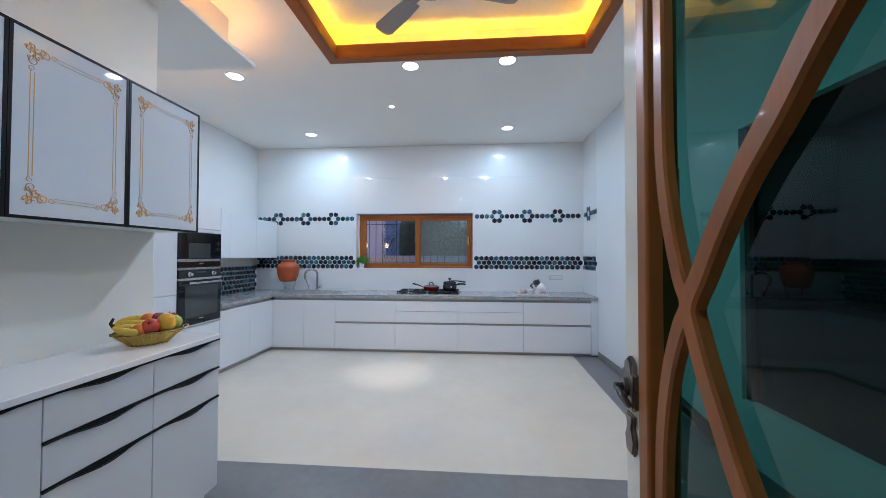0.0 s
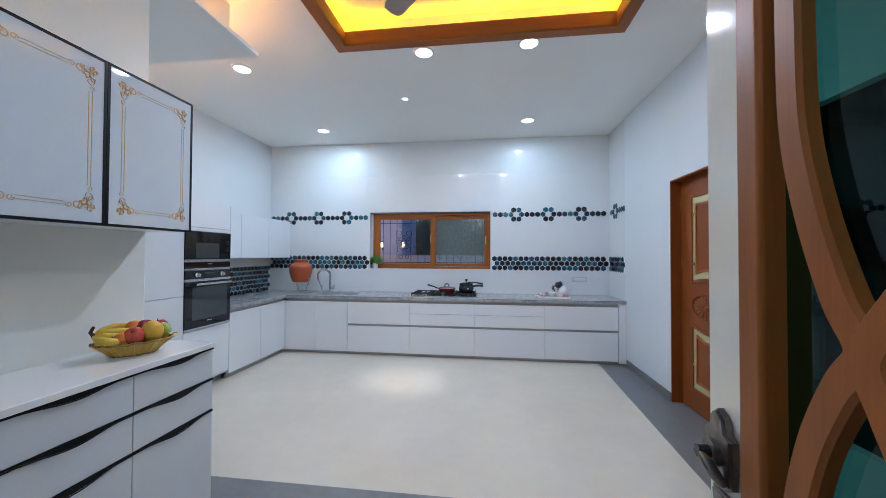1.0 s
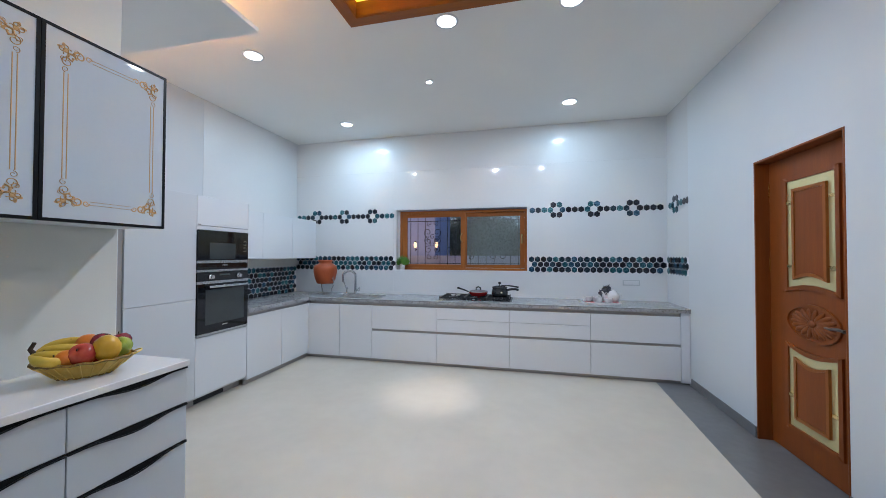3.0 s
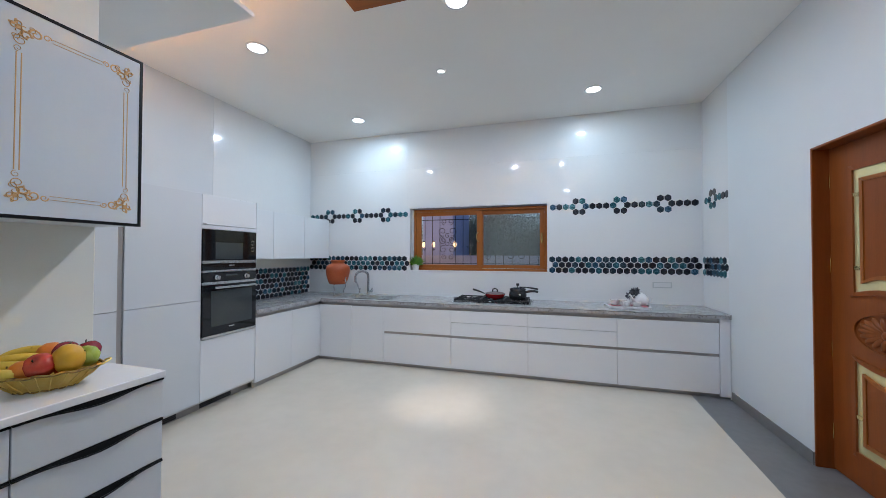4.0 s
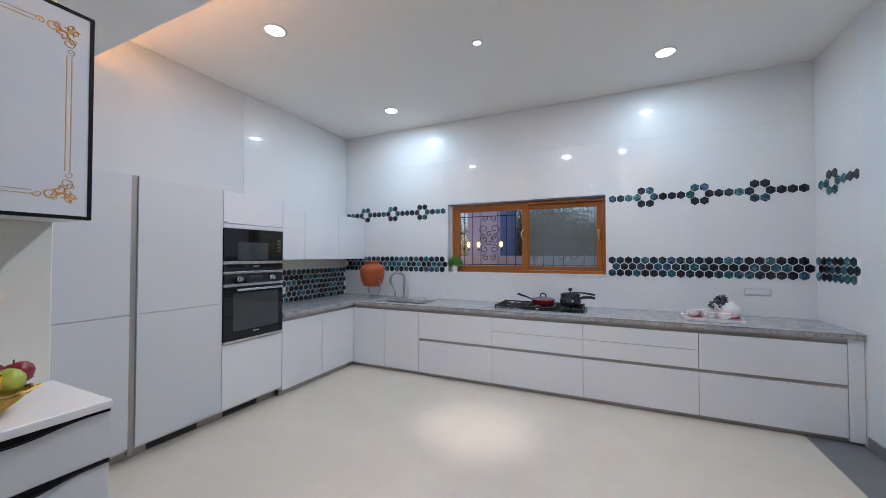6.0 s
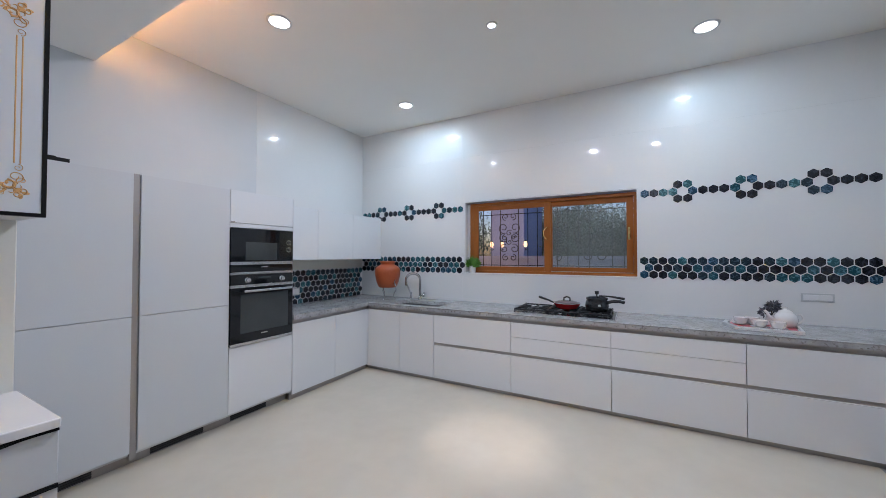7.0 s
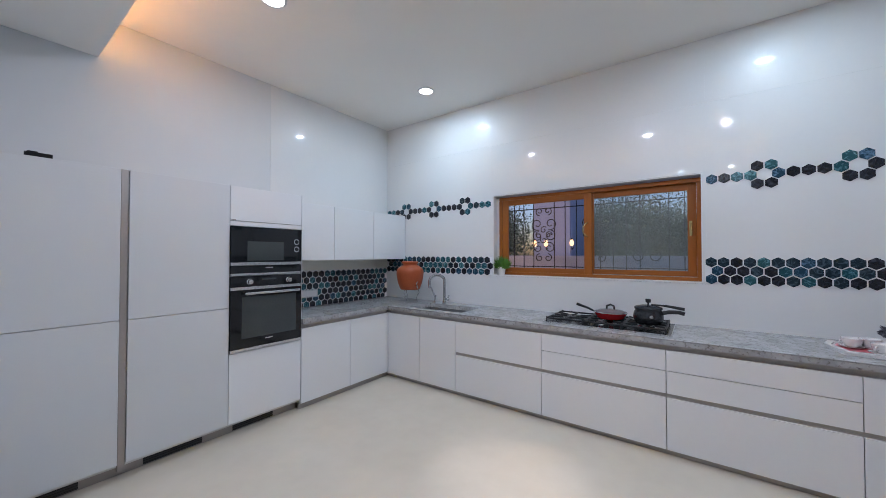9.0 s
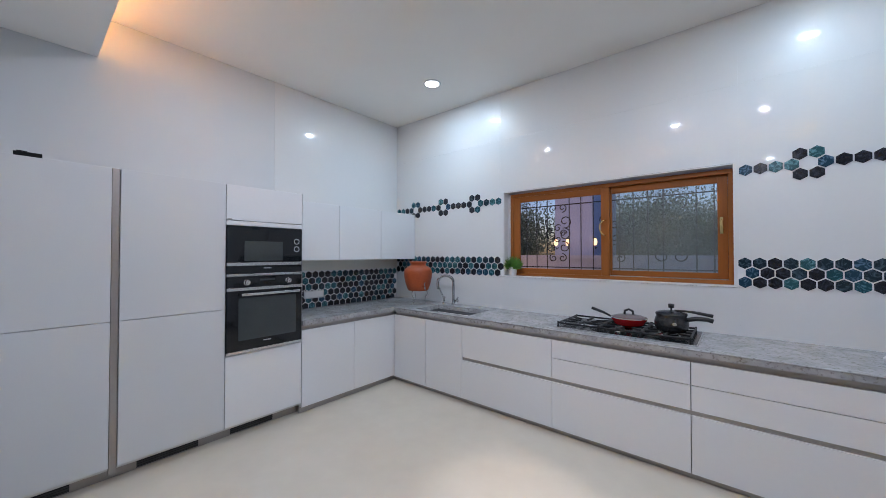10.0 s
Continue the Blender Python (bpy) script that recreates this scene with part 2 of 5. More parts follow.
# ---- builders ----


def origin(ob):
    while ob.parent:
        ob = ob.parent
    return ob.matrix_basis.translation


def part(name, bm, material, parent=None, label="", smooth=True):
    """Links a bmesh, given in world places, as one mesh object under a thing or part."""
    if parent:
        bmesh.ops.translate(bm, verts=bm.verts, vec=-origin(parent))
    me = bpy.data.meshes.new(name)
    bm.normal_update()
    size = {f: f.calc_area() for f in bm.faces}
    for f in bm.faces:  # broad and sharp-edged faces stay flat, curved ones are rounded off
        soft = [g for e in f.edges if len(e.link_faces) == 2 and e.calc_face_angle(3.0) < radians(70) for g in e.link_faces if g is not f]
        f.smooth = smooth and max((size[g] for g in soft), default=0) > 0.3 * size[f]
    sharp = [e for e in bm.edges if len(e.link_faces) == 2 and e.calc_face_angle(0.0) >= radians(70) and any(f.smooth for f in e.link_faces)]
    if sharp:
        bmesh.ops.split_edges(bm, edges=sharp)
    bm.to_mesh(me)
    bm.free()
    me.materials.append(material)
    ob = new(name, me)
    ob.parent = parent
    if label:
        tagged(ob, label)
    return ob


def thing(name, at, label, category, group=""):
    ob = new(name)
    ob.empty_display_size = 0.05
    ob.matrix_basis = Matrix.Translation(at)
    return tagged(ob, label, category, group)


def structure(name, bm, material, label, category=""):
    return tagged(part(name, bm, material), label, category or name.split("_")[0], kind="structure")


def add_box(bm, x0, x1, y0, y1, z0, z1, bevel=0.0, seg=2):
    g = bmesh.ops.create_cube(bm, size=1.0, matrix=Matrix.Translation(((x0 + x1) / 2, (y0 + y1) / 2, (z0 + z1) / 2)) @ Matrix.Diagonal((abs(x1 - x0), abs(y1 - y0), abs(z1 - z0), 1)))
    if bevel:
        es = list({e for v in g["verts"] for e in v.link_edges})
        bmesh.ops.bevel(bm, geom=es, offset=bevel, segments=seg, affect="EDGES", profile=0.5)
    return bm


def box(x0, x1, y0, y1, z0, z1, bevel=0.0, seg=2):
    return add_box(bmesh.new(), x0, x1, y0, y1, z0, z1, bevel, seg)


def boxes(rows, bevel=0.0):
    bm = bmesh.new()
    for r in rows:
        add_box(bm, *r, bevel)
    return bm


def sheet(axis, at, u0, u1, z0, z1):
    """One glass sheet, set in its rebates, that faces the room."""
    bm = bmesh.new()
    pts = [(u0, z0), (u1, z0), (u1, z1), (u0, z1)]
    vs = [bm.verts.new((u, at, z) if axis == "y" else (at, u, z)) for u, z in (pts if axis == "y" else pts[::-1])]
    bm.faces.new(vs)
    return bm


def lathe(profile, at=(0, 0, 0), n=32, bm=None):
    """Turns (radius, height) pairs about the upright axis at a place."""
    bm = bm or bmesh.new()
    rings = []
    for r, z in profile:
        if r < 1e-5:
            rings.append([bm.verts.new((at[0], at[1], at[2] + z))])
        else:
            rings.append([bm.verts.new((at[0] + r * math.cos(2 * math.pi * k / n), at[1] + r * math.sin(2 * math.pi * k / n), at[2] + z)) for k in range(n)])
    for a, b in zip(rings, rings[1:]):
        for k in range(n):
            j = (k + 1) % n
            if len(a) == 1 and len(b) > 1:
                bm.faces.new((a[0], b[j], b[k]))
            elif len(b) == 1 and len(a) > 1:
                bm.faces.new((a[k], a[j], b[0]))
            elif len(a) > 1:
                bm.faces.new((a[k], a[j], b[j], b[k]))
    bmesh.ops.recalc_face_normals(bm, faces=bm.faces)
    return bm


def tube(points, radius, n=8, bm=None, closed=False, taper=None, flat=1.0):
    """Sweeps a round section along points."""
    bm = bm or bmesh.new()
    pts = [Vector(p) for p in points]
    rings, m = [], len(pts)
    up = None
    for i, p in enumerate(pts):
        a = pts[(i - 1) % m] if closed or i else pts[0]
        b = pts[(i + 1) % m] if closed or i < m - 1 else pts[-1]
        d = (b - a).normalized()
        if up is None:
            up = Vector((0, 0, 1)) if abs(d.z) < 0.9 else Vector((1, 0, 0))
        s = d.cross(up).normalized()
        up = s.cross(d).normalized()
        r = radius * (taper(i / max(1, m - 1)) if taper else 1)
        rings.append([bm.verts.new(p + (s * math.cos(2 * math.pi * k / n) + up * flat * math.sin(2 * math.pi * k / n)) * r) for k in range(n)])
    pairs = list(zip(rings, rings[1:])) + ([(rings[-1], rings[0])] if closed else [])
    for a, b in pairs:
        for k in range(n):
            bm.faces.new((a[k], a[(k + 1) % n], b[(k + 1) % n], b[k]))
    if not closed:
        bm.faces.new(rings[0][::-1])
        bm.faces.new(rings[-1])
    bmesh.ops.recalc_face_normals(bm, faces=bm.faces)
    return bm


def prism(points, axis, a, b, bevel=0.0, bm=None):
    """A flat outline, given in the two other axes in order, thickened along an axis from a to b."""
    bm = bm or bmesh.new()
    put = {"x": lambda u, v, w: (w, u, v), "y": lambda u, v, w: (u, w, v), "z": lambda u, v, w: (u, v, w)}[axis]
    lo = [bm.verts.new(put(u, v, a)) for u, v in points]
    hi = [bm.verts.new(put(u, v, b)) for u, v in points]
    fs = [bm.faces.new(lo[::-1]), bm.faces.new(hi)]
    for k in range(len(points)):
        j = (k + 1) % len(points)
        fs.append(bm.faces.new((lo[k], lo[j], hi[j], hi[k])))
    bmesh.ops.recalc_face_normals(bm, faces=fs)
    if bevel:
        bmesh.ops.bevel(bm, geom=[e for e in fs[1].edges] + [e for e in fs[0].edges], offset=bevel, segments=2, affect="EDGES")
    return bm


def ring_prism(outer, inner, axis, a, b):
    """A frame between two outlines of as many points, thickened along an axis."""
    bm = bmesh.new()
    put = {"x": lambda u, v, w: (w, u, v), "y": lambda u, v, w: (u, w, v), "z": lambda u, v, w: (u, v, w)}[axis]
    rows = [[bm.verts.new(put(u, v, w)) for u, v in pts] for pts, w in ((outer, a), (inner, a), (inner, b), (outer, b))]
    n = len(outer)
    for r, s in ((0, 1), (1, 2), (2, 3), (3, 0)):
        for k in range(n):
            j = (k + 1) % n
            bm.faces.new((rows[r][k], rows[r][j], rows[s][j], rows[s][k]))
    bmesh.ops.recalc_face_normals(bm, faces=bm.faces)
    return bm


def ball(at, r, squash=(1, 1, 1), turn=(0, 0, 0), bm=None, u=20, v=14):
    bm = bm or bmesh.new()
    bmesh.ops.create_uvsphere(bm, u_segments=u, v_segments=v, radius=r, matrix=pose(*at, *turn) @ Matrix.Diagonal((*squash, 1)))
    return bm


# ---- structure ----
LEFT, BACK, RIGHT, SOUTH = -0.649, 0.627, 4.6, -5.1
TILE_T = 0.012
WX0, WX1, WZ0, WZ1 = 1.02, 2.917, 1.163, 2.056

EDGE = ((4.165, -2.67), (4.31, 0.9))
floor = structure("floor", prism([(LEFT - 0.2, -2.67), EDGE[0], EDGE[1], (LEFT - 0.2, 0.9)], "z", -0.12, 0.0), FLOOR, "cream polished stone floor", "floor")
structure("floor_entry", box(LEFT - 0.2, RIGHT + 0.3, -7.5, -3.06, -0.12, 0.0), FLOOR, "cream polished stone floor at the entrance", "floor")
structure("floor_border_front", box(LEFT - 0.2, RIGHT + 0.3, -3.06, -2.67, -0.12, 0.0), GREYSTONE, "grey stone border band in the floor", "floor")
structure("floor_border_side", prism([EDGE[0], (RIGHT + 0.3, -2.67), (RIGHT + 0.3, 0.9), EDGE[1]], "z", -0.12, 0.0), GREYSTONE, "grey stone border along the painted wall", "floor")

wall_north = structure("wall_north", boxes([
    (LEFT - 0.2, WX0, BACK + TILE_T, 0.9, 0, 3.5), (WX1, RIGHT + 0.3, BACK + TILE_T, 0.9, 0, 3.5),
    (WX0, WX1, BACK + TILE_T, 0.9, 0, WZ0), (WX0, WX1, BACK + TILE_T, 0.9, WZ1, 3.5)]), GROUT, "white tiled kitchen wall with a window", "wall")
wall_west = structure("wall_west", boxes([(LEFT - 0.2, LEFT - TILE_T, -7.5, BACK + TILE_T, 0, 3.5), (LEFT - TILE_T, LEFT - 0.002, -5.1, -1.044, 0, CEIL)]), PAINT, "white painted side wall", "wall")
DY0, DY1, DZ = -1.88, -1.09, 2.105
NY0, NY1, NZ0, NZ1 = -3.9, -2.52, 0.46, 2.2
wall_east = structure("wall_east", boxes([
    (RIGHT, RIGHT + 0.3, DY1, 0.02, 0, 3.5), (RIGHT + 0.008 + TILE_T, RIGHT + 0.3, 0.02, BACK + TILE_T, 0, 3.5),
    (RIGHT, RIGHT + 0.3, DY0, DY1, DZ, 3.5), (RIGHT, RIGHT + 0.3, NY1, DY0, 0, 3.5),
    (RIGHT, RIGHT + 0.3, NY0, NY1, 0, NZ0), (RIGHT, RIGHT + 0.3, NY0, NY1, NZ1, 3.5), (RIGHT, RIGHT + 0.3, -7.5, NY0, 0, 3.5)]), PAINT, "white painted wall with a wooden door", "wall")
structure("wall_south", boxes([(LEFT, 2.25, SOUTH - 0.15, SOUTH, 0, 3.5), (3.33, RIGHT, SOUTH - 0.15, SOUTH, 0, 3.5), (2.25, 3.33, SOUTH - 0.15, SOUTH, 2.25, 3.5)]), PAINT, "white painted wall with the entrance", "wall")
structure("wall_hall", box(LEFT - 0.2, RIGHT + 0.3, -7.7, -7.5, 0, 3.5), PAINT, "plain white wall of the hall", "wall")
structure("wall_partition", box(0.86, 1.015, SOUTH, -3.0, 0, 2.84, 0.004), NICHE, "warm white painted partition behind the sideboard", "wall")
structure("wall_closet", box(LEFT, 0.86, -3.1, -3.0, 0, 2.84), PAINT, "plain white closing wall", "wall")

# ceiling with a sunk tray
TX0, TX1, TY0, TY1 = 1.6, 3.91, -3.85, -1.86
structure("ceiling", boxes([
    (LEFT - 0.2, TX0, -7.6, 0.9, CEIL, 3.5), (TX1, RIGHT + 0.3, -7.6, 0.9, CEIL, 3.5), (TX0, TX1, TY1, 0.9, CEIL, 3.5), (TX0, TX1, -7.6, TY0, CEIL, 3.5),
    (TX0 - 0.1, TX1 + 0.1, TY0 - 0.1, TY1 + 0.1, 3.36, 3.5)]), CEILING, "matt white ceiling with a sunk tray", "ceiling")
structure("ceiling_soffit", boxes([(LEFT, 1.188, SOUTH, -2.325, 2.84, 2.868), (LEFT, 1.06, SOUTH, -2.46, 2.868, CEIL - 0.002)], 0.003), CEILING, "dropped white ceiling ledge with hidden lighting", "ceiling")
strip = thing("led_strip", (1.07, -2.5, 2.87), "hidden warm strip light on the ledge", "strip light")
part("strip_long", box(1.065, 1.08, SOUTH, -2.46, 2.87, 2.88), LEDORANGE, strip)
part("strip_short", box(LEFT + 0.01, 1.06, -2.455, -2.44, 2.87, 2.88), LEDORANGE, strip)


def tray_trim():
    t = thing("ceiling_tray_trim", (2.755, -2.85, CEIL), "glossy teak moulding round the sunk ceiling tray", "moulding")
    w, d = 0.085, 0.035
    for name, pts in (("rail", [(TX0, TY1), (TX1, TY1), (TX1 - w, TY1 - w), (TX0 + w, TY1 - w)]), ("rail", [(TX0, TY0), (TX1, TY0), (TX1 - w, TY0 + w), (TX0 + w, TY0 + w)]),
                      ("rail", [(TX0, TY0), (TX0, TY1), (TX0 + w, TY1 - w), (TX0 + w, TY0 + w)]), ("rail", [(TX1, TY0), (TX1, TY1), (TX1 - w, TY1 - w), (TX1 - w, TY0 + w)])):
        horizontal = pts[0][1] == pts[1][1]
        part(name, prism(pts, "z", CEIL - d, CEIL + 0.006), WOODX if horizontal else WOODY, t)
    i = w - 0.02
    for r in ((TX0 + i, TX1 - i, TY1 - i - 0.025, TY1 - i), (TX0 + i, TX1 - i, TY0 + i, TY0 + i + 0.025)):
        part("fascia", box(*r, CEIL - d + 0.008, CEIL + 0.085, 0.006), WOODX, t)
    for r in ((TX0 + i, TX0 + i + 0.025, TY0 + i + 0.025, TY1 - i - 0.025), (TX1 - i - 0.025, TX1 - i, TY0 + i + 0.025, TY1 - i - 0.025)):
        part("fascia", box(*r, CEIL - d + 0.008, CEIL + 0.085, 0.006), WOODY, t)
    s = thing("tray_led_strip", (2.755, -2.85, CEIL + 0.03), "yellow strip light hidden in the ceiling tray", "strip light")
    for r in ((TX0 + 0.02, TX1 - 0.02, TY1 - 0.045, TY1 - 0.02), (TX0 + 0.02, TX1 - 0.02, TY0 + 0.02, TY0 + 0.045), (TX0 + 0.02, TX0 + 0.045, TY0 + 0.06, TY1 - 0.06), (TX1 - 0.045, TX1 - 0.02, TY0 + 0.06, TY1 - 0.06)):
        part("strip", box(*r, CEIL + 0.02, CEIL + 0.03), LEDYELLOW, s)


tray_trim()


def downlight(x, y, r=0.08):
    t = thing("downlight", (x, y, CEIL), "round recessed white ceiling downlight, switched on", "downlight", "ceiling downlights")
    part("trim_ring", lathe([(r * 0.86, -0.001), (r * 0.9, -0.008), (r * 1.08, -0.006), (r * 1.12, 0.0)], (x, y, CEIL), 40), PLASTIC, t)
    part("lens", lathe([(0, -0.004), (r * 0.87, -0.004), (r * 0.88, 0.0)], (x, y, CEIL), 40), GLOW, t, "glowing lens")
    return t


first = downlight(*SPOTS[0][:2])
for p in SPOTS[1:]:
    copy_thing(first, Matrix.Translation((*p[:2], CEIL)))
small = thing("spotlight", (1.94, -0.863, CEIL), "small round recessed spotlight with a narrow beam", "spotlight")
part("trim_ring", lathe([(0.028, -0.001), (0.03, -0.008), (0.042, -0.006), (0.045, 0.0)], (1.94, -0.863, CEIL), 32), PLASTIC, small)
part("lens", lathe([(0, -0.005), (0.029, -0.005), (0.03, 0.0)], (1.94, -0.863, CEIL), 32), GLOW, small)


def ceiling_fan(x, y, z):
    t = thing("ceiling_fan", (x, y, z), "grey ceiling fan with three blades, at rest", "fan")
    metal = mat("fan_grey_paint", (0.34, 0.31, 0.30), 0.35, 0.1)
    part("down_rod", tube([(x, y, z + 0.08), (x, y, 3.36)], 0.012, 10), metal, t)
    part("canopy", lathe([(0, 0.0), (0.05, 0.0), (0.06, 0.03), (0.03, 0.06)], (x, y, 3.30), 24), metal, t)
    part("motor", lathe([(0, -0.05), (0.05, -0.05), (0.10, -0.02), (0.11, 0.02), (0.09, 0.06), (0.03, 0.09), (0, 0.09)], (x, y, z), 32), metal, t)
    part("cap", lathe([(0, -0.075), (0.03, -0.072), (0.045, -0.05)], (x, y, z), 24), CHROME, t)
    for k in range(3):
        a = radians(135 + 120 * k)
        m = Matrix.Translation((x, y, z)) @ Matrix.Rotation(a, 4, "Z") @ Matrix.Rotation(radians(9), 4, "X")
        bm = prism([(0.17, -0.05), (0.30, -0.062), (0.52, -0.068), (0.56, -0.05), (0.57, 0), (0.56, 0.05), (0.52, 0.066), (0.30, 0.058), (0.17, 0.045)], "z", -0.004, 0.004, 0.001)
        bm.transform(m)
        part("blade", bm, metal, t)
        bm = box(0.09, 0.2, -0.02, 0.02, -0.008, -0.002, 0.002)
        bm.transform(m)
        part("blade_arm", bm, metal, t)


ceiling_fan(2.62, -2.85, 3.0)

# skirting of the painted wall
SKIRT = 0.085
structure("baseboard_east", boxes([(RIGHT - 0.01, RIGHT, DY1 + 0.002, -0.03, 0, SKIRT), (RIGHT - 0.01, RIGHT, SOUTH, DY0 - 0.002, 0, SKIRT)], 0.002), GREYSTONE, "low grey stone skirting", "baseboard")

# window reveal lining
structure("trim_window_reveal", boxes([(WX0 - 0.001, WX0 + 0.008, BACK + 0.001, 0.9, WZ0, WZ1), (WX1 - 0.008, WX1 + 0.001, BACK + 0.001, 0.9, WZ0, WZ1), (WX0 + 0.008, WX1 - 0.008, BACK + 0.001, 0.9, WZ1 - 0.008, WZ1), (WX0 + 0.008, WX1 - 0.008, BACK - 0.006, 0.9, WZ0 - 0.004, WZ0 + 0.01)], 0.001), QUARTZ, "white lining of the window opening", "trim")


def sliding_window():
    w = thing("window_1", (1.96, 0.74, WZ0 + 0.01), "wood-framed sliding window with two panes", "window")
    w["kind"] = "structure"
    a, b, lo, hi = WX0 + 0.045, WX1 - 0.008, WZ0 + 0.01, WZ1 - 0.022
    y0, y1 = 0.695, 0.765
    part("frame_head", box(a, b, y0, y1, hi - 0.035, hi, 0.003), WOODX, w)
    part("frame_sill", box(a, b, y0, y1, lo, lo + 0.03, 0.003), WOODX, w)
    part("frame_jamb", box(a, a + 0.035, y0, y1, lo + 0.03, hi - 0.035, 0.003), WOODZ, w)
    part("frame_jamb", box(b - 0.03, b, y0, y1, lo + 0.03, hi - 0.035, 0.003), WOODZ, w)
    part("filler", box(WX0 + 0.008, a, 0.71, 0.76, lo, hi), PLASTIC, w)

    def sash(x0, x1, ya, yb, s, pane):
        z0, z1 = lo + 0.03, hi - 0.035
        sh = part("sash", boxes([(x0, x0 + s, ya, yb, z0, z1), (x1 - s, x1, ya, yb, z0, z1)], 0.004), WOODZ, w)
        part("rail", box(x0 + s, x1 - s, ya + 0.001, yb - 0.001, z1 - 0.058, z1, 0.003), WOODX, sh)
        part("rail", box(x0 + s, x1 - s, ya + 0.001, yb - 0.001, z0, z0 + 0.05, 0.003), WOODX, sh)
        gl = part("pane", sheet("y", (ya + yb) / 2, x0 + s - 0.004, x1 - s + 0.004, z0 + 0.045, z1 - 0.053), pane, sh, smooth=False)
        gl.visible_shadow = False
        return sh
    s1 = sash(a + 0.036, 2.055, 0.70, 0.728, 0.072, CLEAR)
    s2 = sash(2.005, b - 0.031, 0.732, 0.76, 0.062, HAZY)
    part("pull_handle", tube([(2.02, 0.70, 1.70), (2.02, 0.672, 1.705), (2.005, 0.66, 1.69), (1.985, 0.655, 1.66), (1.985, 0.655, 1.61), (2.005, 0.66, 1.58), (2.02, 0.672, 1.565), (2.02, 0.70, 1.57)], 0.0065, 8), BRASS, s1, "small curved brass pull")
    part("track", box(2.06, b - 0.032, 0.703, 0.712, lo + 0.03, lo + 0.036), STEEL, w, "bare steel sliding track")
    part("latch_plate", box(2.828, 2.852, 0.725, 0.732, 1.55, 1.68, 0.004), BRASS, s2, "brass latch plate")
    part("latch_lever", tube([(2.84, 0.727, 1.66), (2.84, 0.712, 1.655), (2.845, 0.708, 1.60)], 0.005, 8), BRASS, s2)


sliding_window()


def scroll(cx, cz, r, a0, turns, y, sign=1):
    return [(cx + sign * r * (1 - 0.75 * k / 18) * math.cos(radians(a0 + 360 * turns * k / 18)), y, cz + r * (1 - 0.75 * k / 18) * math.sin(radians(a0 + 360 * turns * k / 18))) for k in range(19)]


def window_grille():
    g = thing("window_grille", (1.96, 0.86, WZ0), "black wrought-iron window grille with scrolls", "grille")
    y = 0.86
    for z in (1.265, 1.9):
        part("rail", tube([(WX0, y, z), (WX1, y, z)], 0.006, 6), IRON, g)
    xs = [1.06 + 0.1155 * k for k in range(17)]
    for k, x in enumerate(xs):
        if k in (4, 13):
            continue
        part("bar", tube([(x, y, WZ0), (x, y, WZ1)], 0.005, 6), IRON, g)
    for cx in (1.52, 2.06, 2.50):
        for s in (1, -1):
            for cz, r, a0, tn in ((1.87, 0.045, 270, 1.2), (1.73, 0.07, 250, 1.2), (1.60, 0.065, 90, -1.2), (1.47, 0.06, 110, -1.2), (1.36, 0.045, 90, -1.2)) if cx < 2.3 else ((1.84, 0.06, 270, 1.2), (1.38, 0.06, 90, -1.2)):
                part("scroll", tube(scroll(cx + s * r * 1.05, cz, r, a0, tn, y, s), 0.0055, 6), IRON, g)
        if cx < 2.3:
            for q in range(4):
                part("scroll", tube(scroll(cx + 0.055 * math.cos(q * math.pi / 2), 1.61 + 0.055 * math.sin(q * math.pi / 2), 0.04, 45 * q, 1.1, y), 0.0055, 6), IRON, g)


window_grille()

# ---- outside the window ----
OUTWALL = mat("lilac_white_outer_wall", (0.34, 0.41, 0.62), 0.7, var=0.08, scale=2)
PLASTER = mat("pale_compound_wall", (0.46, 0.48, 0.58), 0.8, var=0.2, scale=2)
structure("ground", box(-60, 60, 0.9, 120, -0.7, -0.5), mat("dark_soil", (0.07, 0.065, 0.05), 0.9, var=0.3, bump=0.5), "dark garden ground outside", "ground")
structure("wall_compound", boxes([(-8, 12, 5.0, 5.2, -0.5, 1.30), (-8, 12, 4.96, 5.24, 1.30, 1.375)]), PLASTER, "plastered compound wall outside", "wall")
house = thing("neighbour_house", (-1.0, 8.5, -0.5), "lilac-white house front seen beyond the garden", "house")
part("wall", box(-1.62, -0.36, 8.5, 11.0, -0.5, 4.6, 0.02), OUTWALL, house)
part("pilaster", box(-0.67, -0.37, 8.38, 8.499, -0.5, 4.6, 0.015), OUTWALL, house)
part("roof_slab", box(-1.9, -0.1, 8.2, 11.0, 4.6, 4.8, 0.02), OUTWALL, house)


def wall_lamp(x, z):
    y = 8.3
    t = thing("wall_lamp", (x, y, z), "lit amber glass wall lamp outside", "wall lamp", "wall lamps outside")
    part("arm", tube([(x, 8.5, z - 0.12), (x, y + 0.03, z - 0.18), (x, y, z - 0.1)], 0.014, 8), IRON, t)
    part("shade", lathe([(0.03, -0.07), (0.055, -0.03), (0.065, 0.03), (0.05, 0.09), (0.03, 0.13)], (x, y, z), 20), LAMPGLOW, t, "glowing amber glass shade")
    part("cap", lathe([(0.05, 0.13), (0.03, 0.16), (0, 0.18)], (x, y, z), 16), IRON, t)


for lx in (-1.5, -1.12, -0.3):
    wall_lamp(lx, 1.74)


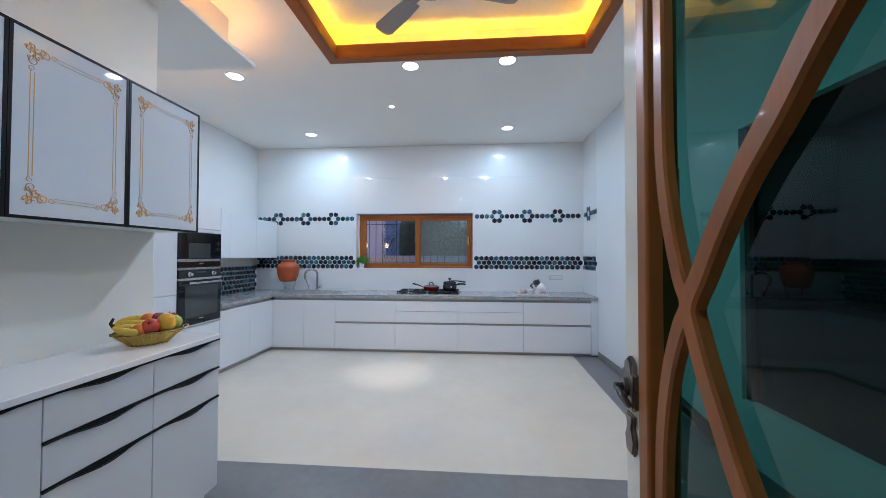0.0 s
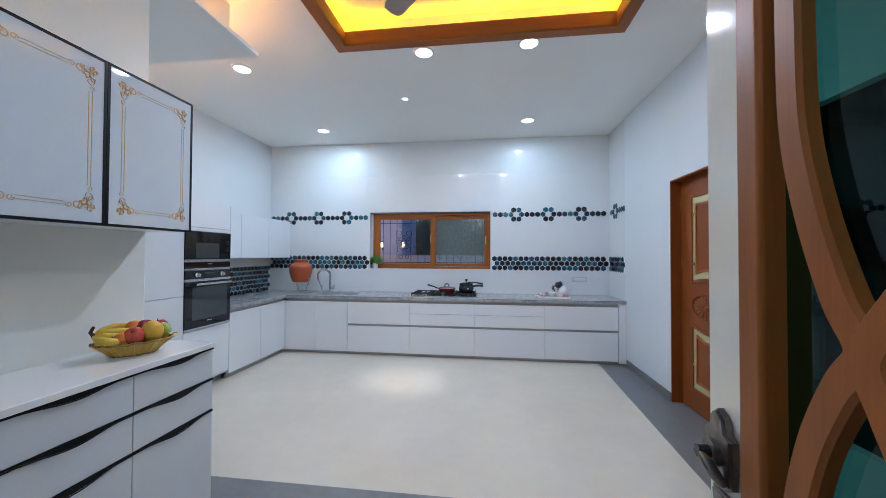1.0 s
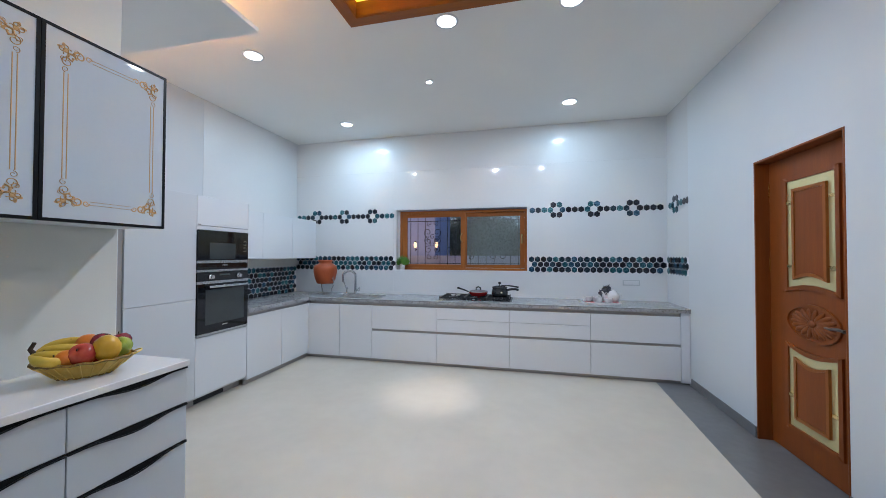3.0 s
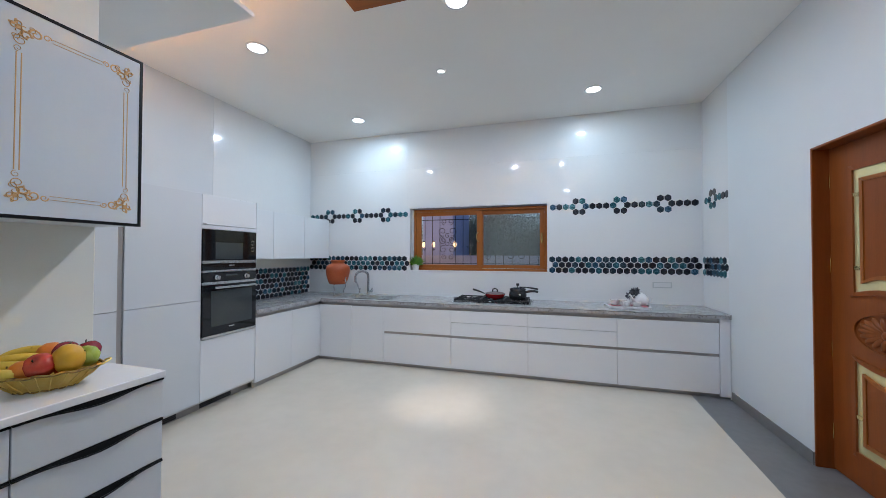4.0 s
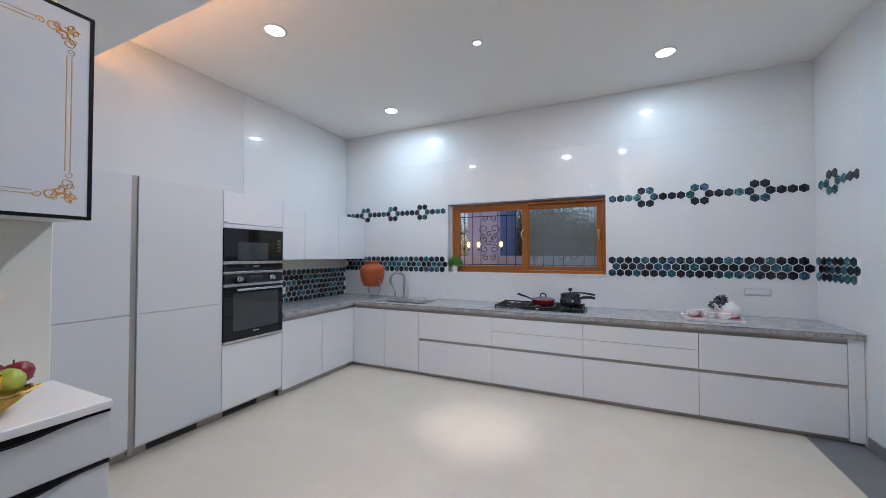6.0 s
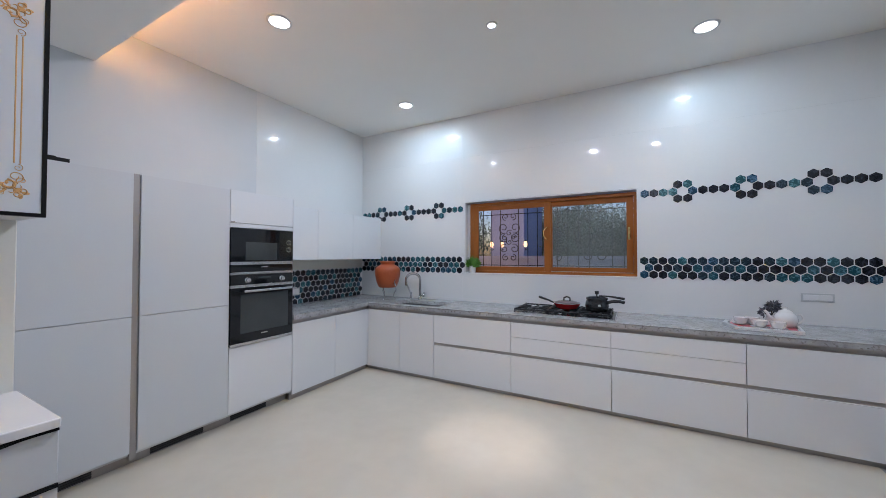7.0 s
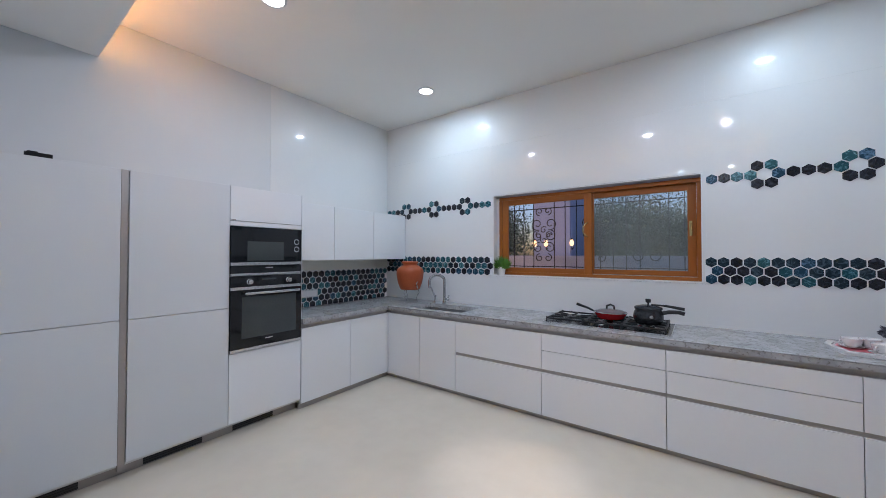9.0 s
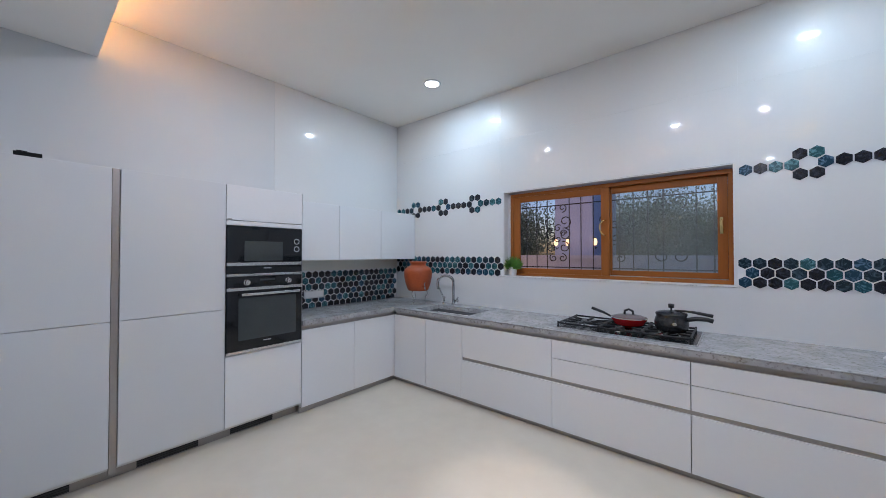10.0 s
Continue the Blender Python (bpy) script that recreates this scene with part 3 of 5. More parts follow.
def tree(x, y, h, seed):
    rnd = random.Random(seed)
    t = thing("tree", (x, y, -0.5), "leafy dark green tree behind the wall", "tree", "trees outside")
    bark = STEM
    part("trunk", tube([(x, y, -0.5), (x + 0.1, y, h * 0.3), (x + 0.05, y + 0.1, h * 0.7)], 0.14, 8, taper=lambda s: 1 - 0.6 * s), bark, t)
    for k in range(4):
        a = k * 1.7 + seed
        part("limb", tube([(x + 0.08, y, h * 0.3 + 0.2 * k), (x + 0.6 * math.cos(a), y + 0.6 * math.sin(a), h * 0.5 + 0.25 * k), (x + 1.1 * math.cos(a), y + 1.1 * math.sin(a), h * 0.65 + 0.25 * k)], 0.05, 6, taper=lambda s: 1 - 0.7 * s), bark, t)
    vs, fs = [], []
    for k in range(15000):
        c = Vector((rnd.gauss(0, 0.85), rnd.gauss(0, 0.6), rnd.gauss(h * 0.62, h * 0.2)))
        if c.z < 0.4:
            continue
        q = Euler((rnd.uniform(0, 6), rnd.uniform(0, 6), rnd.uniform(0, 6))).to_matrix()
        n = len(vs)
        s = rnd.uniform(0.03, 0.075)
        for u, v in ((-1, 0), (0, -0.45), (1, 0), (0, 0.45)):
            w = c + q @ Vector((u * s, v * s, 0))
            vs.append((w.x, w.y, w.z + 0.5))
        fs.append((n, n + 1, n + 2, n + 3))
    me = bpy.data.meshes.new("crown")
    me.from_pydata(vs, [], fs)
    me.materials.append(OUTLEAF)
    ob = new("crown", me)
    ob.parent = t


OUTLEAF = mat("garden_foliage", (0.07, 0.10, 0.07), 0.7, color2=(0.10, 0.14, 0.09), scale=6, fine=20)
for k, (tx, ty, th) in enumerate(((-4.1, 9.8, 3.2), (-5.2, 10.5, 3.4), (0.9, 12.0, 3.3), (2.6, 12.6, 2.9), (4.2, 12.0, 3.2), (5.9, 12.6, 2.8), (7.6, 12.0, 3.1), (-7.5, 11.0, 3.6), (9.4, 12.4, 3.0), (0.0, 13.5, 3.5))):
    tree(tx, ty, th, k + 1)
# ---- kitchen units ----
TOP = 0.815
GAP = 0.002


def fronts(parent, name, plane, at, u0, u1, z0, z1, material, label="", depth=0.02, bevel=0.0018):
    """A cabinet front in the plane y=at or x=at, its face at that place."""
    if plane == "y":
        return part(name, box(u0 + GAP, u1 - GAP, at, at + depth, z0 + GAP, z1 - GAP, bevel), material, parent, label)
    return part(name, box(at - depth, at, u0 + GAP, u1 - GAP, z0 + GAP, z1 - GAP, bevel), material, parent, label)


def back_unit(x0, x1, rows, doors=0):
    """A base unit of the window wall: rows are (low, high) drawer fronts."""
    label = "white handleless base cabinet with %s" % ("two doors" if doors else "%d drawers" % len(rows))
    t = thing("base_cabinet", ((x0 + x1) / 2, 0.3, 0.035), label + " under the granite worktop", "cabinet", "base cabinets")
    part("body", box(x0 + 0.001, x1 - 0.001, 0.034, 0.6, 0.035, 0.735), CARCASS, t)
    if doors:
        m = (x0 + x1) / 2
        fronts(t, "door", "y", 0, x0, m, 0.041, 0.73, LAMINATE)
        fronts(t, "door", "y", 0, m, x1, 0.041, 0.73, LAMINATE)
    for z0, z1 in rows:
        fronts(t, "drawer_front", "y", 0, x0, x1, z0, z1, LAMINATE)
    if rows:
        part("grip_channel", box(x0, x1, 0.016, 0.032, 0.395, 0.435), CHANNEL, t, "grey recessed grip channel")
    part("top_channel", box(x0, x1, 0.022, 0.033, 0.72, 0.768), CHANNEL, t, "grey recessed grip channel")
    return t


back_unit(0.003, 0.931, (), 2)
back_unit(0.931, 1.807, ((0.041, 0.402), (0.428, 0.73)))
back_unit(1.807, 2.698, ((0.041, 0.402), (0.428, 0.586), (0.586, 0.73)))
back_unit(2.698, 3.603, ((0.041, 0.402), (0.428, 0.586), (0.586, 0.73)))
back_unit(3.603, 4.509, ((0.041, 0.402), (0.428, 0.73)))
filler = thing("filler_panel", (4.55, 0.01, 0.0), "narrow white filler panel beside the wall", "panel")
part("board", box(4.512, 4.598, 0.001, 0.03, 0.02, 0.768, 0.001), LAMINATE, filler)


post = thing("corner_post", (0.0, 0.0, 0.041), "narrow white post in the corner between base cabinets", "post")
part("board", box(-0.018, 0.0042, -0.0012, 0.018, 0.041, 0.73, 0.0006), LAMINATE, post)


def side_base(y0, y1):
    t = thing("base_cabinet", (-0.3, (y0 + y1) / 2, 0.05), "white handleless base cabinet with one door under the granite worktop", "cabinet", "base cabinets")
    part("body", box(-0.62, -0.034, y0 + 0.001, y1 - 0.001, 0.055, 0.735), CARCASS, t)
    fronts(t, "door", "x", 0, y0, y1, 0.055, 0.73, LAMINATE)
    part("top_channel", box(-0.033, -0.022, y0, y1, 0.72, 0.768), CHANNEL, t, "grey recessed grip channel")


side_base(-1.088, -0.54)
side_base(-0.54, 0.0)
plinth = thing("plinth", (2.0, 0.05, 0.0), "low grey plinth under the base cabinets", "plinth")
part("board", box(-0.035, 4.598, 0.035, 0.05, 0.0, 0.035), CHANNEL, plinth)
part("board", box(-0.105, -0.09, -2.93, -1.09, 0.0, 0.079), CHANNEL, plinth)
part("board", box(-0.05, -0.035, -1.09, 0.035, 0.0, 0.054), CHANNEL, plinth)
for y0, y1 in ((-2.95, -2.47), (-2.17, -1.83), (-1.62, -1.3)):
    vent = part("vent", box(-0.0895, -0.086, y0, y1, 0.008, 0.079), SHADOWGAP, plinth, "dark plinth vent")
    for z in (0.02, 0.034, 0.048, 0.062):
        part("slat", box(-0.086, -0.082, y0, y1, z - 0.002, z + 0.002), IRON, vent)

SX0, SX1, SY0, SY1 = 0.27, 0.97, 0.045, 0.43
worktop = thing("worktop", (2.0, 0.3, 0.77), "thick grey speckled granite worktop, L-shaped", "worktop")
for r in ((-0.63, SX0, -0.022, 0.626), (SX1, 4.598, -0.022, 0.626), (SX0, SX1, -0.022, SY0), (SX0, SX1, SY1, 0.626)):
    part("slab", box(*r, 0.77, TOP), GRANITE, worktop)
part("slab", box(-0.63, 0.022, -1.088, -0.0222, 0.77, TOP), GRANITE, worktop)
part("edge", tube([(0.022, -0.022, TOP - 0.006), (4.598, -0.022, TOP - 0.006)], 0.0058, 8), GRANITE, worktop)

sink = thing("sink", (0.65, 0.29, 0.62), "grey undermounted kitchen sink", "sink")
part("bowl", boxes([(SX0 - 0.01, SX0, SY0 - 0.01, SY1 + 0.01, 0.6, 0.769), (SX1, SX1 + 0.01, SY0 - 0.01, SY1 + 0.01, 0.6, 0.769), (SX0, SX1, SY0 - 0.01, SY0, 0.6, 0.769), (SX0, SX1, SY1, SY1 + 0.01, 0.6, 0.769), (SX0 - 0.01, SX1 + 0.01, SY0 - 0.01, SY1 + 0.01, 0.59, 0.6)]), mat("grey_composite_sink", (0.10, 0.10, 0.105), 0.35, var=0.1), sink)
part("drain", lathe([(0, 0.004), (0.035, 0.004), (0.045, 0.001)], (0.65, 0.29, 0.6), 24), CHROME, sink)

# tall units
TZ0, TZ1, SPLIT = 0.1, 1.926, 0.985


def tall_unit(y0, y1, label):
    t = thing("tall_cabinet", (-0.3, (y0 + y1) / 2, TZ0), label, "cabinet", "tall cabinets")
    part("body", box(-0.63, -0.023, y0 + 0.001, y1 - 0.001, TZ0 - 0.02, TZ1 - 0.002), CARCASS, t)
    fronts(t, "upper_door", "x", 0, y0, y1, SPLIT, TZ1, LAMINATE_SATIN, bevel=0.001)
    fronts(t, "lower_door", "x", 0, y0, y1, TZ0, SPLIT, LAMINATE_SATIN, bevel=0.001)
    return t


tall_unit(-2.276, -1.69, "tall white handleless cabinet with two doors")
tall_unit(-2.93, -2.314, "tall white handleless cabinet beside a grip channel")
grip = thing("grip_profile", (-0.03, -2.295, 0.05), "upright grey aluminium grip profile between tall cabinets", "grip profile")
part("profile", box(-0.05, -0.012, -2.312, -2.278, 0.05, TZ1), CHANNEL, grip)
bracket = thing("hinge_bracket", (-0.1, -2.65, TZ1), "small black metal bracket lying on the tall cabinet", "bracket")
part("plate", box(-0.1, -0.07, -2.70, -2.595, TZ1 - 0.001, TZ1 + 0.034, 0.002), BLACK, bracket)
part("tab", box(-0.105, -0.075, -2.69, -2.65, TZ1 + 0.034, TZ1 + 0.04, 0.002), BLACK, bracket)


def oven_tower():
    y0, y1 = -1.69, -1.092
    t = thing("oven_tower", (-0.3, -1.39, TZ0), "white tower cabinet holding two built-in ovens", "cabinet", "tall cabinets")
    part("body", box(-0.63, -0.023, y0 + 0.001, y1 - 0.001, TZ0 - 0.02, TZ1 - 0.002), CARCASS, t)
    fronts(t, "flap_door", "x", 0, y0, y1, 1.655, TZ1, LAMINATE)
    part("rail", box(-0.02, 0, y0 + GAP, y1 - GAP, 1.618, 1.652, 0.001), LAMINATE, t)
    fronts(t, "drawer_front", "x", 0, y0, y1, TZ0, 0.632, LAMINATE)
    part("stay", box(0, 0.003, y0 + 0.01, y0 + 0.04, 1.66, 1.668), CHANNEL, t)
    a, b = y0 + 0.004, y1 - 0.008

    def bar(parent, name, z0, z1, x0, x1, material, ya=a, yb=b, bevel=0.0015):
        return part(name, box(x0, x1, ya, yb, z0, z1, bevel), material, parent)
    mw = thing("microwave", (-0.2, -1.39, 1.225), "built-in black glass microwave with two knobs", "microwave")
    part("case", box(-0.021, -0.006, a + 0.005, b - 0.005, 1.228, 1.612), BLACK, mw)
    door = bar(mw, "door", 1.335, 1.614, -0.006, 0.012, BLACKGLASS)
    part("window", box(0.012, 0.0135, a + 0.12, b - 0.168, 1.345, 1.50, 0.0005), OVENWINDOW, door, "grey see-through window")
    bar(mw, "trim", 1.308, 1.333, -0.006, 0.014, STEEL)
    bar(mw, "lower_panel", 1.248, 1.306, -0.006, 0.01, BLACKGLASS)
    bar(mw, "trim", 1.228, 1.246, -0.006, 0.012, STEEL)
    part("badge", box(0.01, 0.0115, -1.42, -1.36, 1.283, 1.292), STEEL, mw)
    for z in (1.505, 1.44):
        k = lathe([(0.019, 0), (0.019, 0.003), (0.013, 0.004), (0.012, 0.018), (0, 0.019)], n=28)
        k.transform(Matrix.Translation((0.012, b - 0.05, z)) @ Matrix.Rotation(radians(90), 4, "Y"))
        part("knob", k, ANODISED, mw, "small round knob")
        k = lathe([(0.018, 0), (0.018, 0.005), (0.025, 0.005), (0.025, 0)], n=28)
        k.transform(Matrix.Translation((0.0121, b - 0.05, z)) @ Matrix.Rotation(radians(90), 4, "Y"))
        part("knob_ring", k, CHROME, mw)
    ov = thing("oven", (-0.2, -1.39, 0.64), "built-in black glass oven with a steel bar handle", "oven")
    part("case", box(-0.021, -0.006, a + 0.005, b - 0.005, 0.64, 1.224), BLACK, ov)
    bar(ov, "control_panel", 1.142, 1.224, -0.006, 0.012, BLACKGLASS)
    part("display", box(0.012, 0.0128, -1.45, -1.33, 1.188, 1.203), OVENWINDOW, ov)
    for y in (a + 0.14, b - 0.12):
        k = lathe([(0.024, 0), (0.022, 0.004), (0.02, 0.005), (0.018, 0.024), (0, 0.025)], n=28)
        k.transform(Matrix.Translation((0.012, y, 1.178)) @ Matrix.Rotation(radians(90), 4, "Y"))
        part("knob", k, STEEL, ov, "round steel knob")
    bar(ov, "trim", 1.116, 1.14, -0.006, 0.014, STEEL)
    door = bar(ov, "door", 0.662, 1.114, -0.006, 0.014, BLACKGLASS)
    part("window", box(0.014, 0.0155, a + 0.08, b - 0.052, 0.735, 1.06, 0.0005), OVENWINDOW, door, "grey see-through window")
    part("handle", box(0.045, 0.058, a + 0.09, b - 0.035, 1.078, 1.098, 0.005), STEEL, door, "steel bar handle")
    for y in (a + 0.11, b - 0.055):
        part("handle_post", box(0.014, 0.046, y - 0.006, y + 0.006, 1.082, 1.094), STEEL, door)
    part("badge", box(0.014, 0.0155, -1.42, -1.36, 0.708, 0.717), STEEL, door)
    bar(ov, "trim", 0.638, 0.66, -0.006, 0.016, STEEL)


oven_tower()
edge = thing("end_panel", (-0.3, -1.09, 0.05), "white upright end panel of the oven tower", "panel")
part("board", box(-0.63, 0.0, -1.0895, -1.0885, 0.815, TZ1), LAMINATE, edge)


def wall_unit(y0, y1):
    t = thing("wall_cabinet", (-0.47, (y0 + y1) / 2, 1.335), "white handleless wall cabinet with one door", "cabinet", "wall cabinets")
    part("body", box(-0.64, -0.321, y0 + 0.001, y1 - 0.001, 1.34, 1.912), CARCASS, t)
    fronts(t, "door", "x", -0.3, y0, y1, 1.335, 1.915, LAMINATE)


for k in range(3):
    wall_unit(-1.087 + 0.57 * k, -1.087 + 0.57 * (k + 1))

# cream strip added over the wall, its colour stands in for warm light there
structure("trim_splash", box(LEFT, LEFT + 0.004, -1.086, BACK - 0.002, 1.217, 1.34), NICHE, "strip of wall above the hexagon tiles, coloured for warm light", "trim")

# ---- sideboard and glazed cupboards by the entrance ----
FX, FY = 1.418, -2.99
COL = 0.419


def sideboard():
    n = 4
    t = thing("sideboard", (1.22, FY - n * COL / 2, 0.0), "white sideboard with drawers and black wave-shaped pulls", "sideboard")
    part("body", box(1.018, FX - 0.022, FY - n * COL, FY, 0.05, 0.896), LAMINATE_SATIN, t)
    part("plinth", box(1.02, FX - 0.06, FY - n * COL, FY - 0.02, 0.0, 0.05), LAMINATE_SATIN, t)
    part("countertop", box(1.017, FX + 0.018, FY - n * COL, FY - 0.001, 0.897, 0.925, 0.004), QUARTZ, t, "thin white quartz top")
    rows = ((0.735, 0.888), (0.572, 0.727), (0.06, 0.564))
    for k in range(n):
        b, a = FY - COL * k, FY - COL * (k + 1)
        for j, (z0, z1) in enumerate(rows if k < 2 else ((0.06, 0.888),)):
            fronts(t, "drawer_front" if k < 2 else "door", "x", FX, a, b, z0, z1, LAMINATE_SATIN)
            top = z1 + 0.008
            pts = [(a + 0.002, top), (b - 0.002, top)]
            for i in range(25):
                s = 1 - i / 24
                u = min(1, max(0, (s - 0.1) / 0.78))
                w = math.sin(math.pi * u) ** 2
                pts.append((a + 0.002 + (b - a - 0.004) * s, top - 0.0085 - 0.0155 * w))
            part("pull", prism(pts, "x", FX - 0.004, FX + 0.004, 0.0), BLACK, t, "black wave-shaped pull")
            lip = tube([(FX + 0.004 + 0.010 * math.sin(math.pi * min(1, max(0, (i / 24 - 0.1) / 0.78))) ** 2, a + 0.002 + (b - a - 0.004) * i / 24, top - 0.0075 - 0.0145 * math.sin(math.pi * min(1, max(0, (i / 24 - 0.1) / 0.78))) ** 2) for i in range(25)], 0.0028, 6)
            part("pull_lip", lip, BLACK, t)


sideboard()


def ornament(parent, y0, y1, z0, z1, x):
    """Gold double lines with curled corners on a glass door."""
    def line(name, pts, r=0.0017):
        part(name, tube(pts, r, 6, flat=0.5), GOLDLINE, parent)
    c = 0.085
    for d in (0.0, 0.012):
        line("gold_line", [(x, y0 + d, z0 + c), (x, y0 + d, z1 - c)])
        line("gold_line", [(x, y1 - d, z0 + c), (x, y1 - d, z1 - c)])
        line("gold_line", [(x, y0 + c, z0 + d), (x, y1 - c, z0 + d)])
        line("gold_line", [(x, y0 + c, z1 - d), (x, y1 - c, z1 - d)])
    for sy, sz, cy, cz in ((1, 1, y0, z0), (-1, 1, y1, z0), (1, -1, y0, z1), (-1, -1, y1, z1)):
        bm = bmesh.new()

        def curl(u, v, r, a0, turns, rad):
            tube([(x, cy + sy * (u + r * (1 - 0.72 * k / 16) * math.cos(radians(a0 + 360 * turns * k / 16))), cz + sz * (v + r * (1 - 0.72 * k / 16) * math.sin(radians(a0 + 360 * turns * k / 16)))) for k in range(17)], rad * 1.55, 6, bm, taper=lambda s: 1 - 0.45 * s, flat=0.5)
        for a, b in ((0, 1), (1, 0)):
            for u, v, r, a0, tn, rad in ((0.045, 0.008, 0.017, 180, 1.3, 0.0020), (0.072, 0.004, 0.011, 0, -1.2, 0.0014), (0.024, 0.020, 0.016, 90, 1.1, 0.0026), (0.004, -0.006, 0.010, 200, 1.0, 0.0022), (0.034, -0.004, 0.012, 140, -1.0, 0.0018), (0.018, 0.002, 0.013, 20, 0.8, 0.0026)):
                if a:
                    curl(v, u, r, 90 - a0, -tn, rad)
                else:
                    curl(u, v, r, a0, tn, rad)
        ball((x, cy + sy * 0.004, cz + sz * 0.004), 0.009, (0.12, 1, 1), bm=bm, u=10, v=6)
        ball((x, cy - sy * 0.012, cz - sz * 0.002), 0.006, (0.12, 1.4, 0.8), bm=bm, u=10, v=6)
        ball((x, cy - sy * 0.002, cz - sz * 0.012), 0.006, (0.12, 0.8, 1.4), bm=bm, u=10, v=6)
        part("gold_corner", bm, GOLDLINE, parent)


def glazed_cupboard(y0, y1):
    z0, z1, x = 1.503, 2.192, 1.281
    t = thing("glazed_cupboard", (1.15, (y0 + y1) / 2, z0), "wall cupboard with a white glass door and gold ornament", "cupboard", "glazed cupboards")
    part("body", box(1.017, x - 0.022, y0 + 0.001, y1 - 0.001, z0 + 0.003, z1 - 0.002), LAMINATE_SATIN, t)
    w = 0.011
    fr = boxes([(x - 0.021, x, y0 + 0.001, y0 + 0.001 + w, z0, z1), (x - 0.021, x, y1 - 0.001 - w, y1 - 0.001, z0, z1), (x - 0.021, x, y0 + 0.001 + w, y1 - 0.001 - w, z0, z0 + w), (x - 0.021, x, y0 + 0.001 + w, y1 - 0.001 - w, z1 - w, z1)])
    d = part("door_frame", fr, BLACK, t, "slim black aluminium door frame")
    g = part("glass", box(x - 0.016, x - 0.002, y0 + 0.001 + w, y1 - 0.001 - w, z0 + w, z1 - w), WHITEGLASS, d, "white back-painted glass")
    ornament(g, y0 + 0.062, y1 - 0.055, z0 + 0.07, z1 - 0.07, x - 0.0018)


for k in range(4):
    glazed_cupboard(-2.993 - 0.4265 * (k + 1), -2.993 - 0.4265 * k)


# ---- doors ----
def panel_door():
    d = thing("door_1", (4.68, -1.485, 0.0), "closed carved wooden door with pale gold panels", "door")
    d["kind"] = "structure"
    x = 4.69
    y0, y1 = DY0 + 0.014, DY1 - 0.014
    for name, r in (("frame_jamb", (RIGHT - 0.003, RIGHT + 0.16, DY1 - 0.014, DY1, 0, DZ)), ("frame_jamb", (RIGHT - 0.003, RIGHT + 0.16, DY0, DY0 + 0.014, 0, DZ)), ("frame_head", (RIGHT - 0.003, RIGHT + 0.16, DY0 + 0.014, DY1 - 0.014, DZ - 0.016, DZ))):
        part(name, box(*r, 0.004), DOORWOOD, d)
    leaf = part("leaf", box(x, x + 0.04, y0 + 0.002, y1 - 0.002, 0.008, DZ - 0.018, 0.002), DOORWOOD, d)
    h, l = -1.30, -1.70

    def wavy(a, b, z0, z1, top=0.0, bot=0.0, n=14):
        pts = [(a + (b - a) * k / n, z1 + top * math.sin(math.pi * k / n)) for k in range(n + 1)]
        return pts + [(b + (a - b) * k / n, z0 + bot * math.sin(math.pi * k / n)) for k in range(n + 1)]
    for z0, z1, top, bot in ((1.165, 1.905, 0.0, 0.03), (0.215, 0.755, -0.035, 0.0)):
        o, i = wavy(h + 0.03, l - 0.03, z0 - 0.03, z1 + 0.03, top, bot), wavy(h, l, z0, z1, top, bot)
        part("moulding", ring_prism(o, i, "x", x - 0.014, x + 0.002), DOORWOOD, leaf)
        part("gold_panel", prism(i, "x", x - 0.004, x + 0.001), GOLDPANEL, leaf, "pale gold reflective panel")
        q = 0.058
        o, i = wavy(h - q, l + q, z0 + q, z1 - q, top, bot), wavy(h - q - 0.022, l + q + 0.022, z0 + q + 0.022, z1 - q - 0.022, top, bot)
        part("moulding", ring_prism(o, i, "x", x - 0.02, x - 0.003), WOODZ, leaf)
        part("centre_panel", prism(i, "x", x - 0.014, x - 0.003), DOORWOOD, leaf)
        for s in (h - 0.001, l + q - 0.001):
            for zz in (z0 + 0.14, z1 - 0.16) if z1 > 1 else (z0 + 0.2,):
                part("clip", box(x - 0.012, x - 0.004, s - q + 0.003, s - 0.002, zz, zz + 0.02), BRASS, leaf)
    cy, cz, ra, rb = -1.5, 0.945, 0.225, 0.125
    bm = ring_prism([(cy + ra * math.cos(2 * math.pi * k / 40), cz + rb * math.sin(2 * math.pi * k / 40)) for k in range(40)], [(cy + (ra - 0.018) * math.cos(2 * math.pi * k / 40), cz + (rb - 0.018) * math.sin(2 * math.pi * k / 40)) for k in range(40)], "x", x - 0.012, x + 0.002)
    part("oval_moulding", bm, DOORWOOD, leaf, "carved oval rim")
    bm = bmesh.new()
    for k in range(18):
        a = 2 * math.pi * k / 18
        e = Vector((math.cos(a) * (ra - 0.025), math.sin(a) * (rb - 0.025)))
        ball((x, cy + e.x * 0.56, cz + e.y * 0.56), 1.0, (0.014, e.length * 0.42, 0.018), (math.degrees(math.atan2(e.y, e.x)), 0, 0), bm, 10, 8)
    ball((x, cy, cz), 0.028, (0.8, 1, 1), bm=bm, u=14, v=8)
    part("carved_rosette", bm, DOORWOOD, leaf, "carved petal rosette")
    for z in (0.25, 0.78, 1.32, 1.88):
        part("hinge", box(x - 0.006, x + 0.012, y1 - 0.008, y1 + 0.006, z - 0.05, z + 0.05, 0.002), BRASS, d, "brass butt hinge")
    bm = tube([(x - 0.05, -1.80, 0.955), (x - 0.055, -1.76, 0.96), (x - 0.05, -1.70, 0.95), (x - 0.046, -1.66, 0.952)], 0.010, 10, taper=lambda s: 1 - 0.4 * s)
